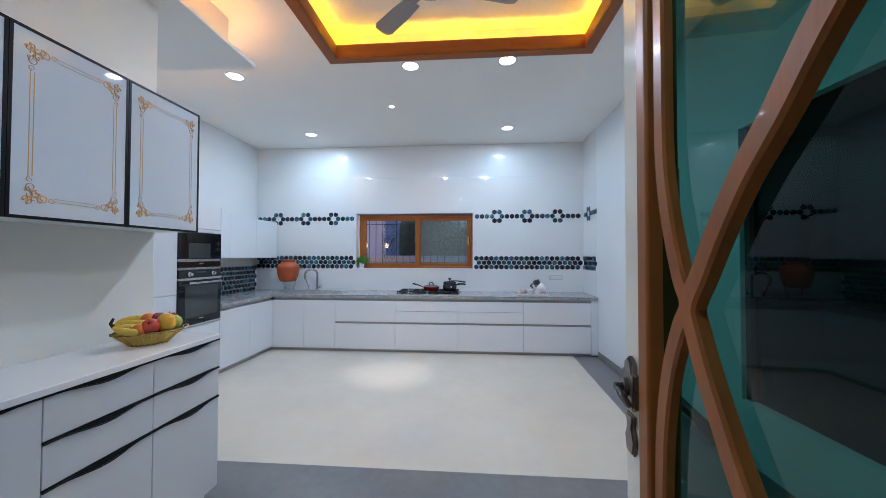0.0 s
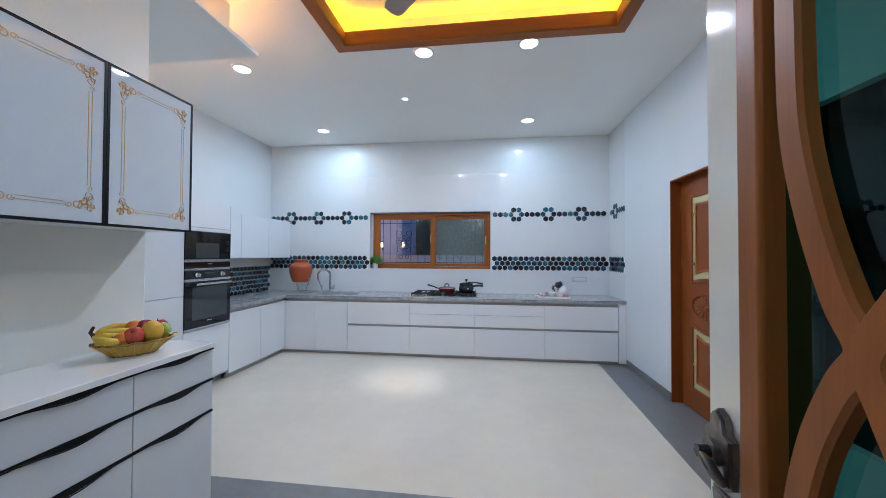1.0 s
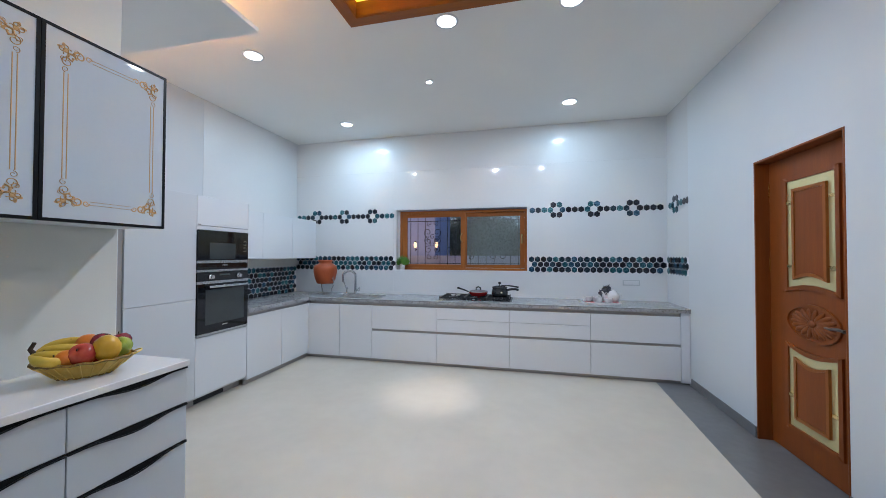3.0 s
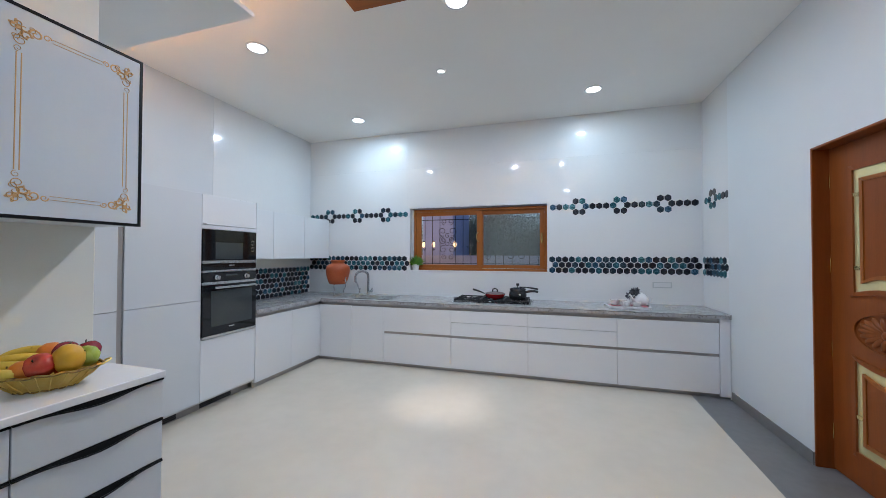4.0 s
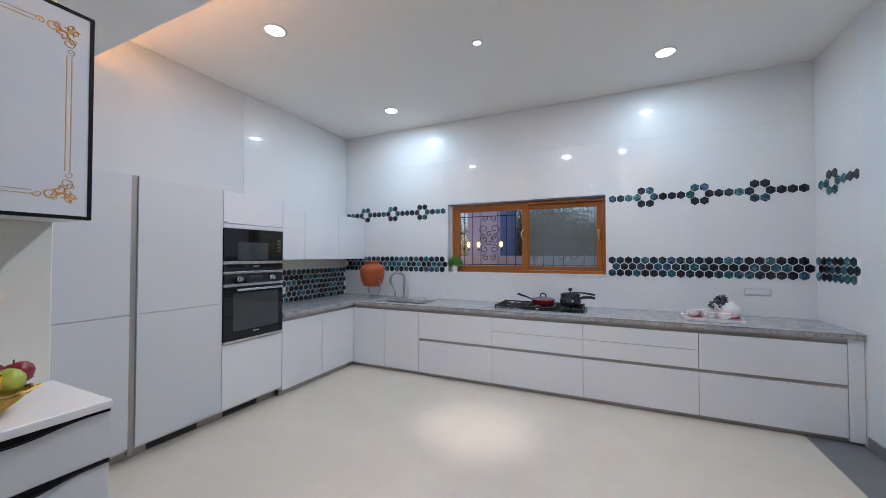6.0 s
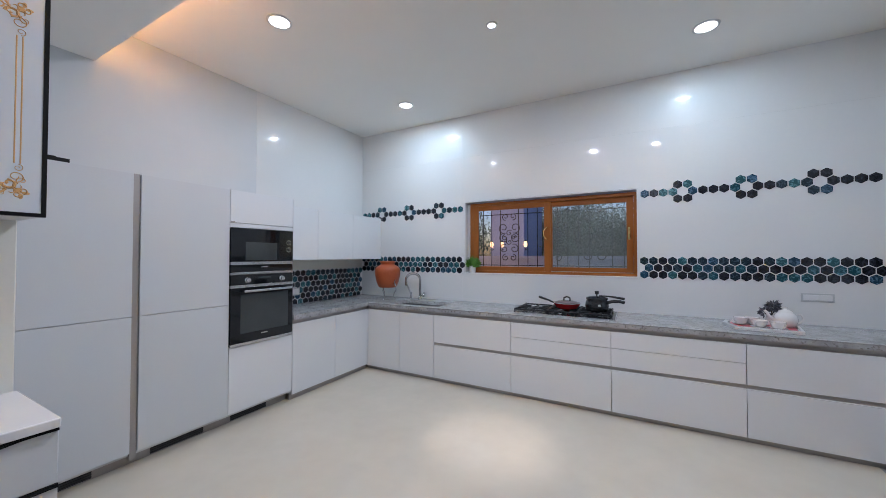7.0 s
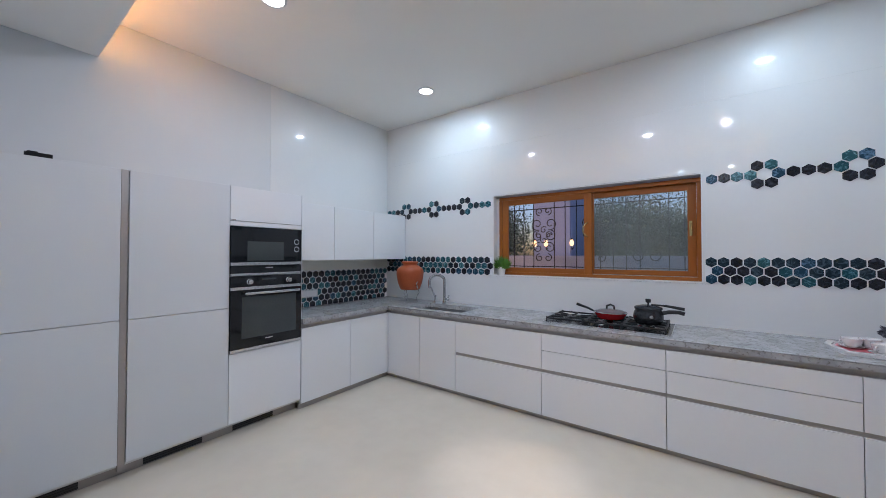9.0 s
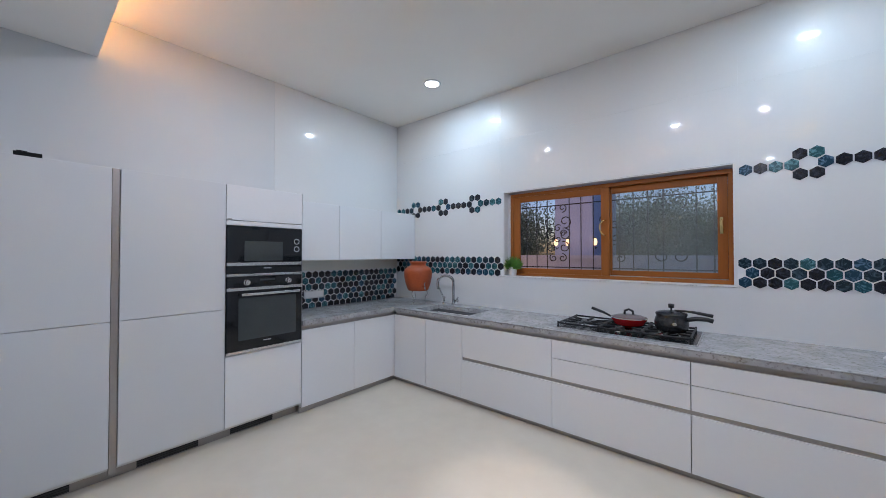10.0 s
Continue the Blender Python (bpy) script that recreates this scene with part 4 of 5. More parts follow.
    tube([(x, -1.795, 0.955), (x - 0.05, -1.795, 0.955)], 0.011, 10, bm)
    part("lever_handle", bm, PEWTER, leaf, "pewter lever handle")
    part("handle_plate", box(x - 0.006, x, -1.815, -1.775, 0.83, 1.05, 0.003), PEWTER, leaf)
    part("bolt", tube([(x - 0.008, -1.815, 1.77), (x - 0.02, -1.815, 1.77)], 0.006, 8), BRASS, leaf)


panel_door()


def smooth_line(points, n=6):
    """Points along a smooth curve through the given ones."""
    p = [Vector(points[0])] + [Vector(q) for q in points] + [Vector(points[-1])]
    out = []
    for i in range(1, len(p) - 2):
        for k in range(n):
            s = k / n
            out.append(0.5 * (2 * p[i] + (p[i + 1] - p[i - 1]) * s + (2 * p[i - 1] - 5 * p[i] + 4 * p[i + 1] - p[i + 2]) * s * s + (3 * p[i] - p[i - 1] - 3 * p[i + 1] + p[i + 2]) * s ** 3))
    return out + [p[-2]]


def ribbon(points, w, x0, x1, bevel=0.006):
    """A flat curved bar in an upright plane, with eased edges."""
    c = smooth_line([(u, v, 0) for u, v in points])
    left, right = [], []
    for i, q in enumerate(c):
        d = (c[min(i + 1, len(c) - 1)] - c[max(i - 1, 0)]).normalized()
        left.append((q.x - d.y * w / 2, q.y + d.x * w / 2))
        right.append((q.x + d.y * w / 2, q.y - d.x * w / 2))
    bm = bmesh.new()
    prof = ((0, x1), (0, x0 + bevel), (bevel / w, x0), (1 - bevel / w, x0), (1, x0 + bevel), (1, x1))
    rows = [[bm.verts.new((x, l[0] + (r[0] - l[0]) * s, l[1] + (r[1] - l[1]) * s)) for s, x in prof] for l, r in zip(left, right)]
    for p, q in zip(rows, rows[1:]):
        for k in range(len(prof)):
            j = (k + 1) % len(prof)
            bm.faces.new((p[k], p[j], q[j], q[k]))
    bm.faces.new(rows[0])
    bm.faces.new(rows[-1][::-1])
    bmesh.ops.recalc_face_normals(bm, faces=bm.faces)
    return bm


def glass_door():
    """Open leaf along the walk: ivory stile with a lock, teak frame and curved bars over tinted glass."""
    px, py = 3.252, -4.0
    d = thing("door_2", (px, py, 0.0), "open teak and ivory door with tinted glass and curved bars", "door")
    d["kind"] = "structure"
    x0, x1 = px, px + 0.042
    h = 2.25
    part("lock_stile", box(x0, x1, py - 0.1, py, 0.008, h, 0.003), IVORY, d, "glossy ivory-painted lock stile")
    part("frame_stile", box(x0 - 0.012, x1 + 0.012, py - 0.152, py - 0.1005, 0.008, h, 0.007), WOODZ, d)
    part("frame_stile", box(x0 - 0.012, x1 + 0.012, py - 0.97, py - 0.91, 0.008, h, 0.006), WOODZ, d)
    part("frame_rail", box(x0 - 0.01, x1 + 0.01, py - 0.91, py - 0.152, h - 0.08, h, 0.006), WOODY, d)
    part("frame_rail", box(x0 - 0.01, x1 + 0.01, py - 0.91, py - 0.152, 0.008, 0.14, 0.006), WOODY, d)
    part("glass", sheet("x", x0 + 0.02, py - 0.915, py - 0.148, 0.13, h - 0.075), DOORGLASS, d, "teal tinted glass", smooth=False)
    near = ((0.17, 0.12), (0.172, 0.7), (0.178, 0.95), (0.19, 1.06), (0.215, 1.16), (0.25, 1.24), (0.278, 1.287), (0.25, 1.34), (0.215, 1.44), (0.192, 1.55), (0.187, 1.68), (0.187, 1.86), (0.185, 2.18))
    far = ((0.86, 0.68), (0.66, 0.79), (0.51, 0.93), (0.408, 1.06), (0.372, 1.115), (0.336, 1.175), (0.305, 1.236), (0.288, 1.287), (0.324, 1.348), (0.366, 1.414), (0.418, 1.484), (0.476, 1.545), (0.546, 1.625), (0.635, 1.70), (0.86, 1.80))
    for pts, lift, wid in ((near, 0.0, 0.042), (far, -0.003, 0.042)):
        part("curved_bar", ribbon([(py - u, z) for u, z in pts], wid, x0 - 0.003 + lift, x0 + 0.017, 0.005), WOODZ, d, "curved teak bar", smooth=False)
    lock = part("lock_plate", prism([(py - 0.085, 1.02), (py - 0.086, 1.095), (py - 0.072, 1.102), (py - 0.068, 1.122), (py - 0.05, 1.135), (py - 0.032, 1.122), (py - 0.028, 1.102), (py - 0.012, 1.095), (py - 0.012, 1.025), (py - 0.03, 1.01), (py - 0.07, 1.01)], "x", x0 - 0.016, x0 + 0.001, 0.004), PEWTER, d, "ornate antique pewter lock plate")
    part("rose", tube([(x0 - 0.014, py - 0.045, 1.06), (x0 - 0.042, py - 0.045, 1.06)], 0.010, 14), ANODISED, lock)
    part("collar", tube([(x0 - 0.014, py - 0.045, 1.06), (x0 - 0.024, py - 0.045, 1.06)], 0.022, 18), PEWTER, lock)
    part("lever", tube([(x0 - 0.02, py - 0.082, 1.025), (x0 - 0.027, py - 0.074, 1.035), (x0 - 0.034, py - 0.062, 1.05), (x0 - 0.038, py - 0.05, 1.06)], 0.010, 10, taper=lambda s: 0.8 + 0.4 * math.sin(math.pi * s), flat=0.6), PEWTER, lock, "curved pewter lever")
    part("key_plate", prism([(py - 0.065, 0.905), (py - 0.075, 0.94), (py - 0.06, 0.965), (py - 0.068, 0.998), (py - 0.025, 0.998), (py - 0.032, 0.965), (py - 0.02, 0.94), (py - 0.03, 0.905)], "x", x0 - 0.012, x0 + 0.001, 0.004), PEWTER, d, "ornate keyhole plate")
    part("inner_lever", tube([(x1 + 0.05, py - 0.05, 1.04), (x1 + 0.05, py - 0.15, 1.03), (x1 + 0.05, py - 0.2, 1.02)], 0.012, 10), RUBBER, d)
    d.matrix_basis = pose(px, py, 0, 0, 0, -3.65)


glass_door()
# dark pane added to give the black area behind the tinted door glass
dark = thing("window_2", (RIGHT + 0.05, -3.2, NZ0), "dark pane set in the painted wall", "window")
dark["kind"] = "structure"
part("pane", box(RIGHT + 0.06, RIGHT + 0.07, NY0, NY1, NZ0, NZ1), DARKGLASS, dark)
part("frame", boxes([(RIGHT + 0.03, RIGHT + 0.09, NY1 - 0.04, NY1, NZ0, NZ1), (RIGHT + 0.03, RIGHT + 0.09, NY0, NY0 + 0.04, NZ0, NZ1)]), SHADOWGAP, dark)


# ---- sockets and switches ----
def switch_plate(name, axis, at, u0, u1, z0, z1, modules, label, split="z"):
    t = thing(name, (at, (u0 + u1) / 2, z0) if axis == "x" else ((u0 + u1) / 2, at, z0), label, "switch plate")

    def bx(a, b, c, e, d0, d1, bev):
        return box(at - d1, at - d0, a, b, c, e, bev) if axis == "x" else box(a, b, at - d1, at - d0, c, e, bev)
    if axis == "w":
        def bx(a, b, c, e, d0, d1, bev):
            return box(at + d0, at + d1, a, b, c, e, bev)
        t.matrix_basis = Matrix.Translation((at, (u0 + u1) / 2, z0))
    part("plate", bx(u0, u1, z0, z1, 0, 0.006, 0.002), PLASTIC_GREY, t)
    n = modules
    for k in range(n):
        a, b = (u0 + (0.045 if n > 1 else 0.014), u1 - 0.014)
        c, e = z0 + 0.02 * (n - 1) + 0.008 + (z1 - z0 - 0.016 - 0.036 * (n - 1)) * k / n, z0 + 0.02 * (n - 1) + 0.008 + (z1 - z0 - 0.016 - 0.036 * (n - 1)) * (k + 1) / n
        m = part("module", bx(a, b, c + 0.004, e - 0.004, 0.006, 0.009, 0.001), CHANNEL if n > 1 else PLASTIC, t)
        cells = 1 if modules > 1 else 2
        for j in range(cells):
            w = (b - a - 0.016) / cells
            part("rocker", bx(a + 0.008 + w * j + 0.0008, a + 0.008 + w * (j + 1) - 0.0008, c + 0.008, e - 0.008, 0.009, 0.0115, 0.001), PLASTIC, m)


switch_plate("switch_plate", "x", RIGHT, -2.367, -2.155, 1.50, 1.675, 2, "white switch plate with two rows of switches")
switch_plate("socket_plate", "y", BACK, 4.095, 4.295, 1.005, 1.075, 1, "white socket plate on the tiled wall")
switch_plate("socket_plate", "w", LEFT + 0.0073, -0.725, -0.49, 0.915, 1.0, 1, "white socket plate on the hexagon tiles")
# ---- things on the worktop ----
def gas_hob():
    x0, x1, y0, y1 = 1.81, 2.73, 0.055, 0.55
    t = thing("gas_hob", (2.25, 0.31, TOP), "black gas hob with cast-iron pan supports", "hob")
    part("tray", box(x0, x1, y0, y1, TOP, TOP + 0.008, 0.003), ANODISED, t, "dark grey hob plate")
    part("rim", boxes([(x0 - 0.003, x1 + 0.003, y0 - 0.003, y0 + 0.003, TOP, TOP + 0.01), (x0 - 0.003, x1 + 0.003, y1 - 0.003, y1 + 0.003, TOP, TOP + 0.01), (x0 - 0.003, x0 + 0.003, y0 + 0.003, y1 - 0.003, TOP, TOP + 0.01), (x1 - 0.003, x1 + 0.003, y0 + 0.003, y1 - 0.003, TOP, TOP + 0.01)]), STEEL, t)
    for cx, cy, r in ((1.98, 0.31, 0.06), (2.26, 0.42, 0.045), (2.26, 0.2, 0.035), (2.55, 0.31, 0.055)):
        b = part("burner", lathe([(r * 1.25, 0.008), (r * 1.2, 0.014), (r, 0.018), (r, 0.022), (r * 0.75, 0.023), (r * 0.7, 0.026), (0, 0.026)], (cx, cy, TOP), 28), STEEL, t)
        part("burner_cap", lathe([(r * 0.8, 0.024), (r * 0.8, 0.028), (r * 0.7, 0.031), (0, 0.032)], (cx, cy, TOP), 28), IRON, b)
    for gx0, gx1 in ((1.82, 2.12), (2.13, 2.40), (2.41, 2.69)):
        bm = bmesh.new()
        z = TOP + 0.034
        cx = (gx0 + gx1) / 2
        for a, b in (((gx0, 0.10), (gx1, 0.10)), ((gx0, 0.53), (gx1, 0.53)), ((gx0, 0.10), (gx0, 0.53)), ((gx1, 0.10), (gx1, 0.53)), ((gx0, 0.315), (cx - 0.04, 0.315)), ((cx + 0.04, 0.315), (gx1, 0.315)), ((cx, 0.10), (cx, 0.27)), ((cx, 0.36), (cx, 0.53)), ((gx0, 0.2), (cx - 0.06, 0.24)), ((gx1, 0.2), (cx + 0.06, 0.24)), ((gx0, 0.43), (cx - 0.06, 0.39)), ((gx1, 0.43), (cx + 0.06, 0.39))):
            tube([(*a, z), (*b, z)], 0.0075, 8, bm)
        for px in (gx0, gx1):
            for py in (0.10, 0.53):
                tube([(px, py, TOP + 0.008), (px, py, z + 0.012)], 0.006, 6, bm)
        part("pan_support", bm, IRON, t, "black cast-iron pan support")
    for k in range(4):
        part("knob", lathe([(0.02, 0.008), (0.019, 0.024), (0.012, 0.027), (0, 0.028)], (2.14 + 0.075 * k, 0.125, TOP), 22), RUBBER, t, "round black knob")


gas_hob()
SUP = TOP + 0.0415


def frying_pan(cx, cy):
    t = thing("frying_pan", (cx, cy, SUP), "red enamel pan with a glass lid and black handle", "pan")
    r = 0.125
    part("body", lathe([(0, 0.002), (r * 0.72, 0.0), (r * 0.86, 0.012), (r, 0.048), (r * 1.02, 0.052), (r * 0.97, 0.052), (r * 0.84, 0.016), (0, 0.01)], (cx, cy, SUP), 40), RED, t)
    lid = part("lid", lathe([(r * 1.0, 0.053), (r * 0.98, 0.06), (r * 0.7, 0.072), (r * 0.3, 0.08), (0, 0.082)], (cx, cy, SUP), 40), mat("smoked_lid_glass", (0.20, 0.15, 0.15), 0.08, var=0.1), t, "domed glass lid")
    part("lid_rim", lathe([(r * 1.0, 0.052), (r * 1.03, 0.055), (r * 0.99, 0.060)], (cx, cy, SUP), 40), CHROME, lid)
    part("lid_knob", tube([(cx - 0.03, cy, SUP + 0.08), (cx - 0.028, cy, SUP + 0.105), (cx, cy, SUP + 0.118), (cx + 0.028, cy, SUP + 0.105), (cx + 0.03, cy, SUP + 0.08)], 0.0085, 8), RUBBER, lid)
    part("handle", tube([(cx - r, cy + 0.02, SUP + 0.045), (cx - 0.19, cy + 0.04, SUP + 0.068), (cx - 0.29, cy + 0.07, SUP + 0.092)], 0.0115, 10, taper=lambda s: 0.6 + 0.5 * s), RUBBER, t, "long black handle")


frying_pan(2.285, 0.33)


def pressure_cooker(cx, cy):
    t = thing("pressure_cooker", (cx, cy, SUP), "dark grey pressure cooker with black handles", "pressure cooker")
    r = 0.1
    part("body", lathe([(0, 0), (r * 0.85, 0), (r * 0.98, 0.02), (r * 1.05, 0.05), (r * 1.0, 0.085), (r * 0.9, 0.105), (r * 0.98, 0.115), (r * 0.98, 0.122)], (cx, cy, SUP), 40), ANODISED, t)
    lid = part("lid", lathe([(r * 0.98, 0.122), (r * 0.94, 0.128), (r * 0.6, 0.138), (r * 0.25, 0.142), (0, 0.143)], (cx, cy, SUP), 40), ANODISED, t)
    part("weight", lathe([(0.006, 0.14), (0.006, 0.158), (0.018, 0.162), (0.02, 0.185), (0.016, 0.19), (0, 0.19)], (cx, cy, SUP), 20), RUBBER, lid, "black pressure weight")
    part("handle", tube([(cx + 0.09, cy, SUP + 0.085), (cx + 0.14, cy + 0.005, SUP + 0.098), (cx + 0.2, cy + 0.01, SUP + 0.1), (cx + 0.235, cy + 0.015, SUP + 0.09)], 0.015, 10), RUBBER, t, "black body handle")
    part("lid_handle", tube([(cx + 0.02, cy, SUP + 0.146), (cx + 0.1, cy, SUP + 0.144), (cx + 0.14, cy + 0.005, SUP + 0.14), (cx + 0.235, cy + 0.015, SUP + 0.125)], 0.011, 10, taper=lambda s: 0.5 + 0.6 * s), RUBBER, lid, "black lid handle")
    part("badge", ball((cx + 0.03, cy - r * 1.0, SUP + 0.06), 0.014, (1, 0.25, 1)), STEEL, t)


pressure_cooker(2.565, 0.29)


def water_pot(cx, cy):
    s = thing("pot_stand", (cx, cy, TOP), "chrome wire stand under the clay pot", "stand")
    part("ring", tube([(cx + 0.085 * math.cos(a * math.pi / 12), cy + 0.085 * math.sin(a * math.pi / 12), TOP + 0.165) for a in range(24)], 0.005, 8, closed=True), CHROME, s)
    for k in range(3):
        a = 2 * math.pi * k / 3 + 0.6
        part("leg", tube([(cx + q * math.cos(a), cy + q * math.sin(a), TOP + z) for q, z in ((0.085, 0.165), (0.105, 0.15), (0.11, 0.12), (0.085, 0.08), (0.08, 0.04), (0.1, 0.005))], 0.005, 8), CHROME, s)
    z = TOP + 0.16
    t = thing("water_pot", (cx, cy, z), "round terracotta water pot with a small tap", "pot")
    r = 0.164
    part("body", lathe([(0, 0.0), (r * 0.66, 0.0), (r * 0.73, 0.012), (r * 0.88, 0.075), (r * 0.98, 0.15), (r, 0.195), (r * 0.985, 0.232), (r * 0.9, 0.256), (r * 0.66, 0.282), (r * 0.55, 0.292), (r * 0.53, 0.308), (r * 0.60, 0.318), (r * 0.62, 0.33), (r * 0.58, 0.338), (r * 0.48, 0.33), (r * 0.45, 0.30), (0, 0.29)], (cx, cy, z), 44), TERRACOTTA, t)
    part("lid", lathe([(r * 0.5, 0.318), (r * 0.48, 0.326), (0.02, 0.334), (0, 0.334)], (cx, cy, z), 32), TERRACOTTA, t)
    d = Vector((0.93, -0.37, 0)).normalized()
    p = Vector((cx, cy, z + 0.055)) + d * r * 0.82
    tap = part("tap", tube([p, p + d * 0.045, p + d * 0.06 + Vector((0, 0, -0.03))], 0.009, 10), CHROME, t, "small chrome tap")
    part("tap_lever", tube([p + d * 0.035, p + d * 0.035 + Vector((0, 0, 0.035)), p + d * 0.055 + Vector((0, 0, 0.045))], 0.006, 8), CHROME, tap)


water_pot(0.06, 0.31)


def kitchen_tap():
    t = thing("kitchen_tap", (0.43, 0.5, TOP), "tall chrome gooseneck kitchen tap", "tap")
    x, y = 0.44, 0.5
    part("base", lathe([(0.026, 0), (0.026, 0.01), (0.018, 0.02), (0.016, 0.06), (0, 0.06)], (x, y, TOP), 24), CHROME, t)
    neck = [(x, y, TOP + 0.04), (x, y, TOP + 0.24)] + [(x - 0.075 + 0.075 * math.cos(radians(a)), y - 0.05 + 0.05 * math.cos(radians(a)), TOP + 0.26 + 0.075 * math.sin(radians(a))) for a in range(0, 181, 15)] + [(x - 0.15, y - 0.1, TOP + 0.21)]
    part("spout", tube(neck, 0.016, 12), CHROME, t)
    part("aerator", tube([(x - 0.15, y - 0.1, TOP + 0.215), (x - 0.15, y - 0.1, TOP + 0.185)], 0.015, 14), CHROME, t)
    part("lever", tube([(x + 0.01, y, TOP + 0.05), (x + 0.05, y - 0.01, TOP + 0.055), (x + 0.075, y - 0.015, TOP + 0.10)], 0.009, 10), CHROME, t)
    part("lever_knob", ball((x + 0.055, y - 0.01, TOP + 0.055), 0.02, (1, 1, 1)), CHROME, t)
    f = thing("filter_tap", (0.30, 0.5, TOP), "slim chrome filter tap beside the sink", "tap")
    part("body", lathe([(0.02, 0), (0.02, 0.008), (0.011, 0.016), (0.01, 0.07), (0.016, 0.075), (0.014, 0.09), (0, 0.092)], (0.30, 0.5, TOP), 20), CHROME, f)
    part("spout", tube([(0.30, 0.5, TOP + 0.06), (0.285, 0.47, TOP + 0.13), (0.28, 0.44, TOP + 0.19), (0.285, 0.41, TOP + 0.2), (0.29, 0.4, TOP + 0.18)], 0.0095, 10), CHROME, f)


kitchen_tap()


def tea_set():
    z = TOP
    tr = thing("tea_tray", (3.80, 0.26, z), "white tray with red-pink trim on the worktop", "tray")
    pts = [(3.52, 0.31), (3.56, 0.11), (3.95, 0.09), (4.0, 0.34), (3.95, 0.43), (3.56, 0.43)]
    part("dish", prism(pts, "z", z, z + 0.012, 0.003), PORCELAIN, tr)
    inner = [(3.80 + (u - 3.80) * 0.9, 0.26 + (v - 0.26) * 0.86) for u, v in pts]
    part("rim", ring_prism(pts, inner, "z", z + 0.012, z + 0.024), PORCELAIN, tr)
    part("cloth", prism([(3.80 + (u - 3.80) * 0.86, 0.26 + (v - 0.26) * 0.8) for u, v in pts], "z", z + 0.012, z + 0.0145), PINK, tr, "red-pink tray liner")
    b = z + 0.0145

    def cup(x, y, turn):
        c = thing("teacup", (x, y, b), "small white porcelain teacup on a saucer", "cup", "teacups")
        part("saucer", lathe([(0, 0), (0.03, 0), (0.055, 0.008), (0.056, 0.011), (0.03, 0.004), (0, 0.004)], (x, y, b), 28), PORCELAIN, c)
        part("bowl", lathe([(0, 0.0045), (0.022, 0.0045), (0.037, 0.018), (0.046, 0.048), (0.048, 0.058), (0.045, 0.058), (0.035, 0.02), (0, 0.01)], (x, y, b), 28), PORCELAIN, c)
        a = radians(turn)
        part("handle", tube([(x + q * math.cos(a), y + q * math.sin(a), b + h) for q, h in ((0.039, 0.048), (0.056, 0.046), (0.06, 0.034), (0.05, 0.022), (0.036, 0.02))], 0.004, 8), PORCELAIN, c)
    for cx, cy, a in ((3.635, 0.30, 200), (3.715, 0.33, 90), (3.725, 0.185, 230), (3.825, 0.16, 300)):
        cup(cx, cy, a)
    p = thing("teapot", (3.910, 0.31, b), "white porcelain teapot with a lid", "teapot")
    part("body", lathe([(0, 0), (0.04, 0), (0.06, 0.02), (0.072, 0.055), (0.066, 0.09), (0.045, 0.115), (0.04, 0.118)], (3.910, 0.31, b), 32), PORCELAIN, p)
    lid = part("lid", lathe([(0.044, 0.117), (0.04, 0.127), (0.015, 0.138), (0.008, 0.145), (0.012, 0.155), (0, 0.16)], (3.910, 0.31, b), 28), PORCELAIN, p)
    part("spout", tube([(3.850, 0.30, b + 0.05), (3.810, 0.295, b + 0.075), (3.795, 0.29, b + 0.11), (3.780, 0.288, b + 0.125)], 0.012, 10, taper=lambda s: 1.2 - 0.5 * s), PORCELAIN, p)
    part("handle", tube([(3.965, 0.315, b + 0.095), (4.000, 0.32, b + 0.10), (4.015, 0.32, b + 0.07), (4.000, 0.32, b + 0.04), (3.970, 0.315, b + 0.03)], 0.006, 8), PORCELAIN, p)
    f = thing("flower_bunch", (3.83, 0.42, b), "bunch of dark silk flowers behind the teapot", "flowers")
    part("vase", lathe([(0, 0), (0.03, 0), (0.035, 0.03), (0.028, 0.07), (0.032, 0.08)], (3.84, 0.37, b), 24), PORCELAIN, f)
    rnd = random.Random(4)
    for fx, fy, fz, fr in ((3.845, 0.36, 0.155, 0.055), (3.79, 0.34, 0.10, 0.045), (3.87, 0.40, 0.13, 0.045)):
        bm = bmesh.new()
        for k in range(60):
            d = Vector((rnd.gauss(0, 1), rnd.gauss(0, 1), rnd.gauss(0.2, 0.8))).normalized()
            side = d.cross(Vector((rnd.uniform(-1, 1), rnd.uniform(-1, 1), rnd.uniform(-1, 1)))).normalized() * fr * 0.2
            c, long = Vector((fx, fy, b + fz)), fr * rnd.uniform(0.85, 1.25)
            dip = d.cross(side).normalized() * fr * 0.09
            v = [bm.verts.new(p) for p in (c + d * long * 0.25, c + d * long * 0.65 + side, c + d * long, c + d * long * 0.65 - side, c + d * long * 0.6 + dip)]
            for p, q in ((0, 1), (1, 2), (2, 3), (3, 0)):
                bm.faces.new((v[p], v[q], v[4]))
        part("bloom", bm, DARKLEAF, f, smooth=False)
        part("stalk", tube([(3.84, 0.37, b + 0.06), (fx, fy, b + fz)], 0.003, 6), STEM, f)


tea_set()


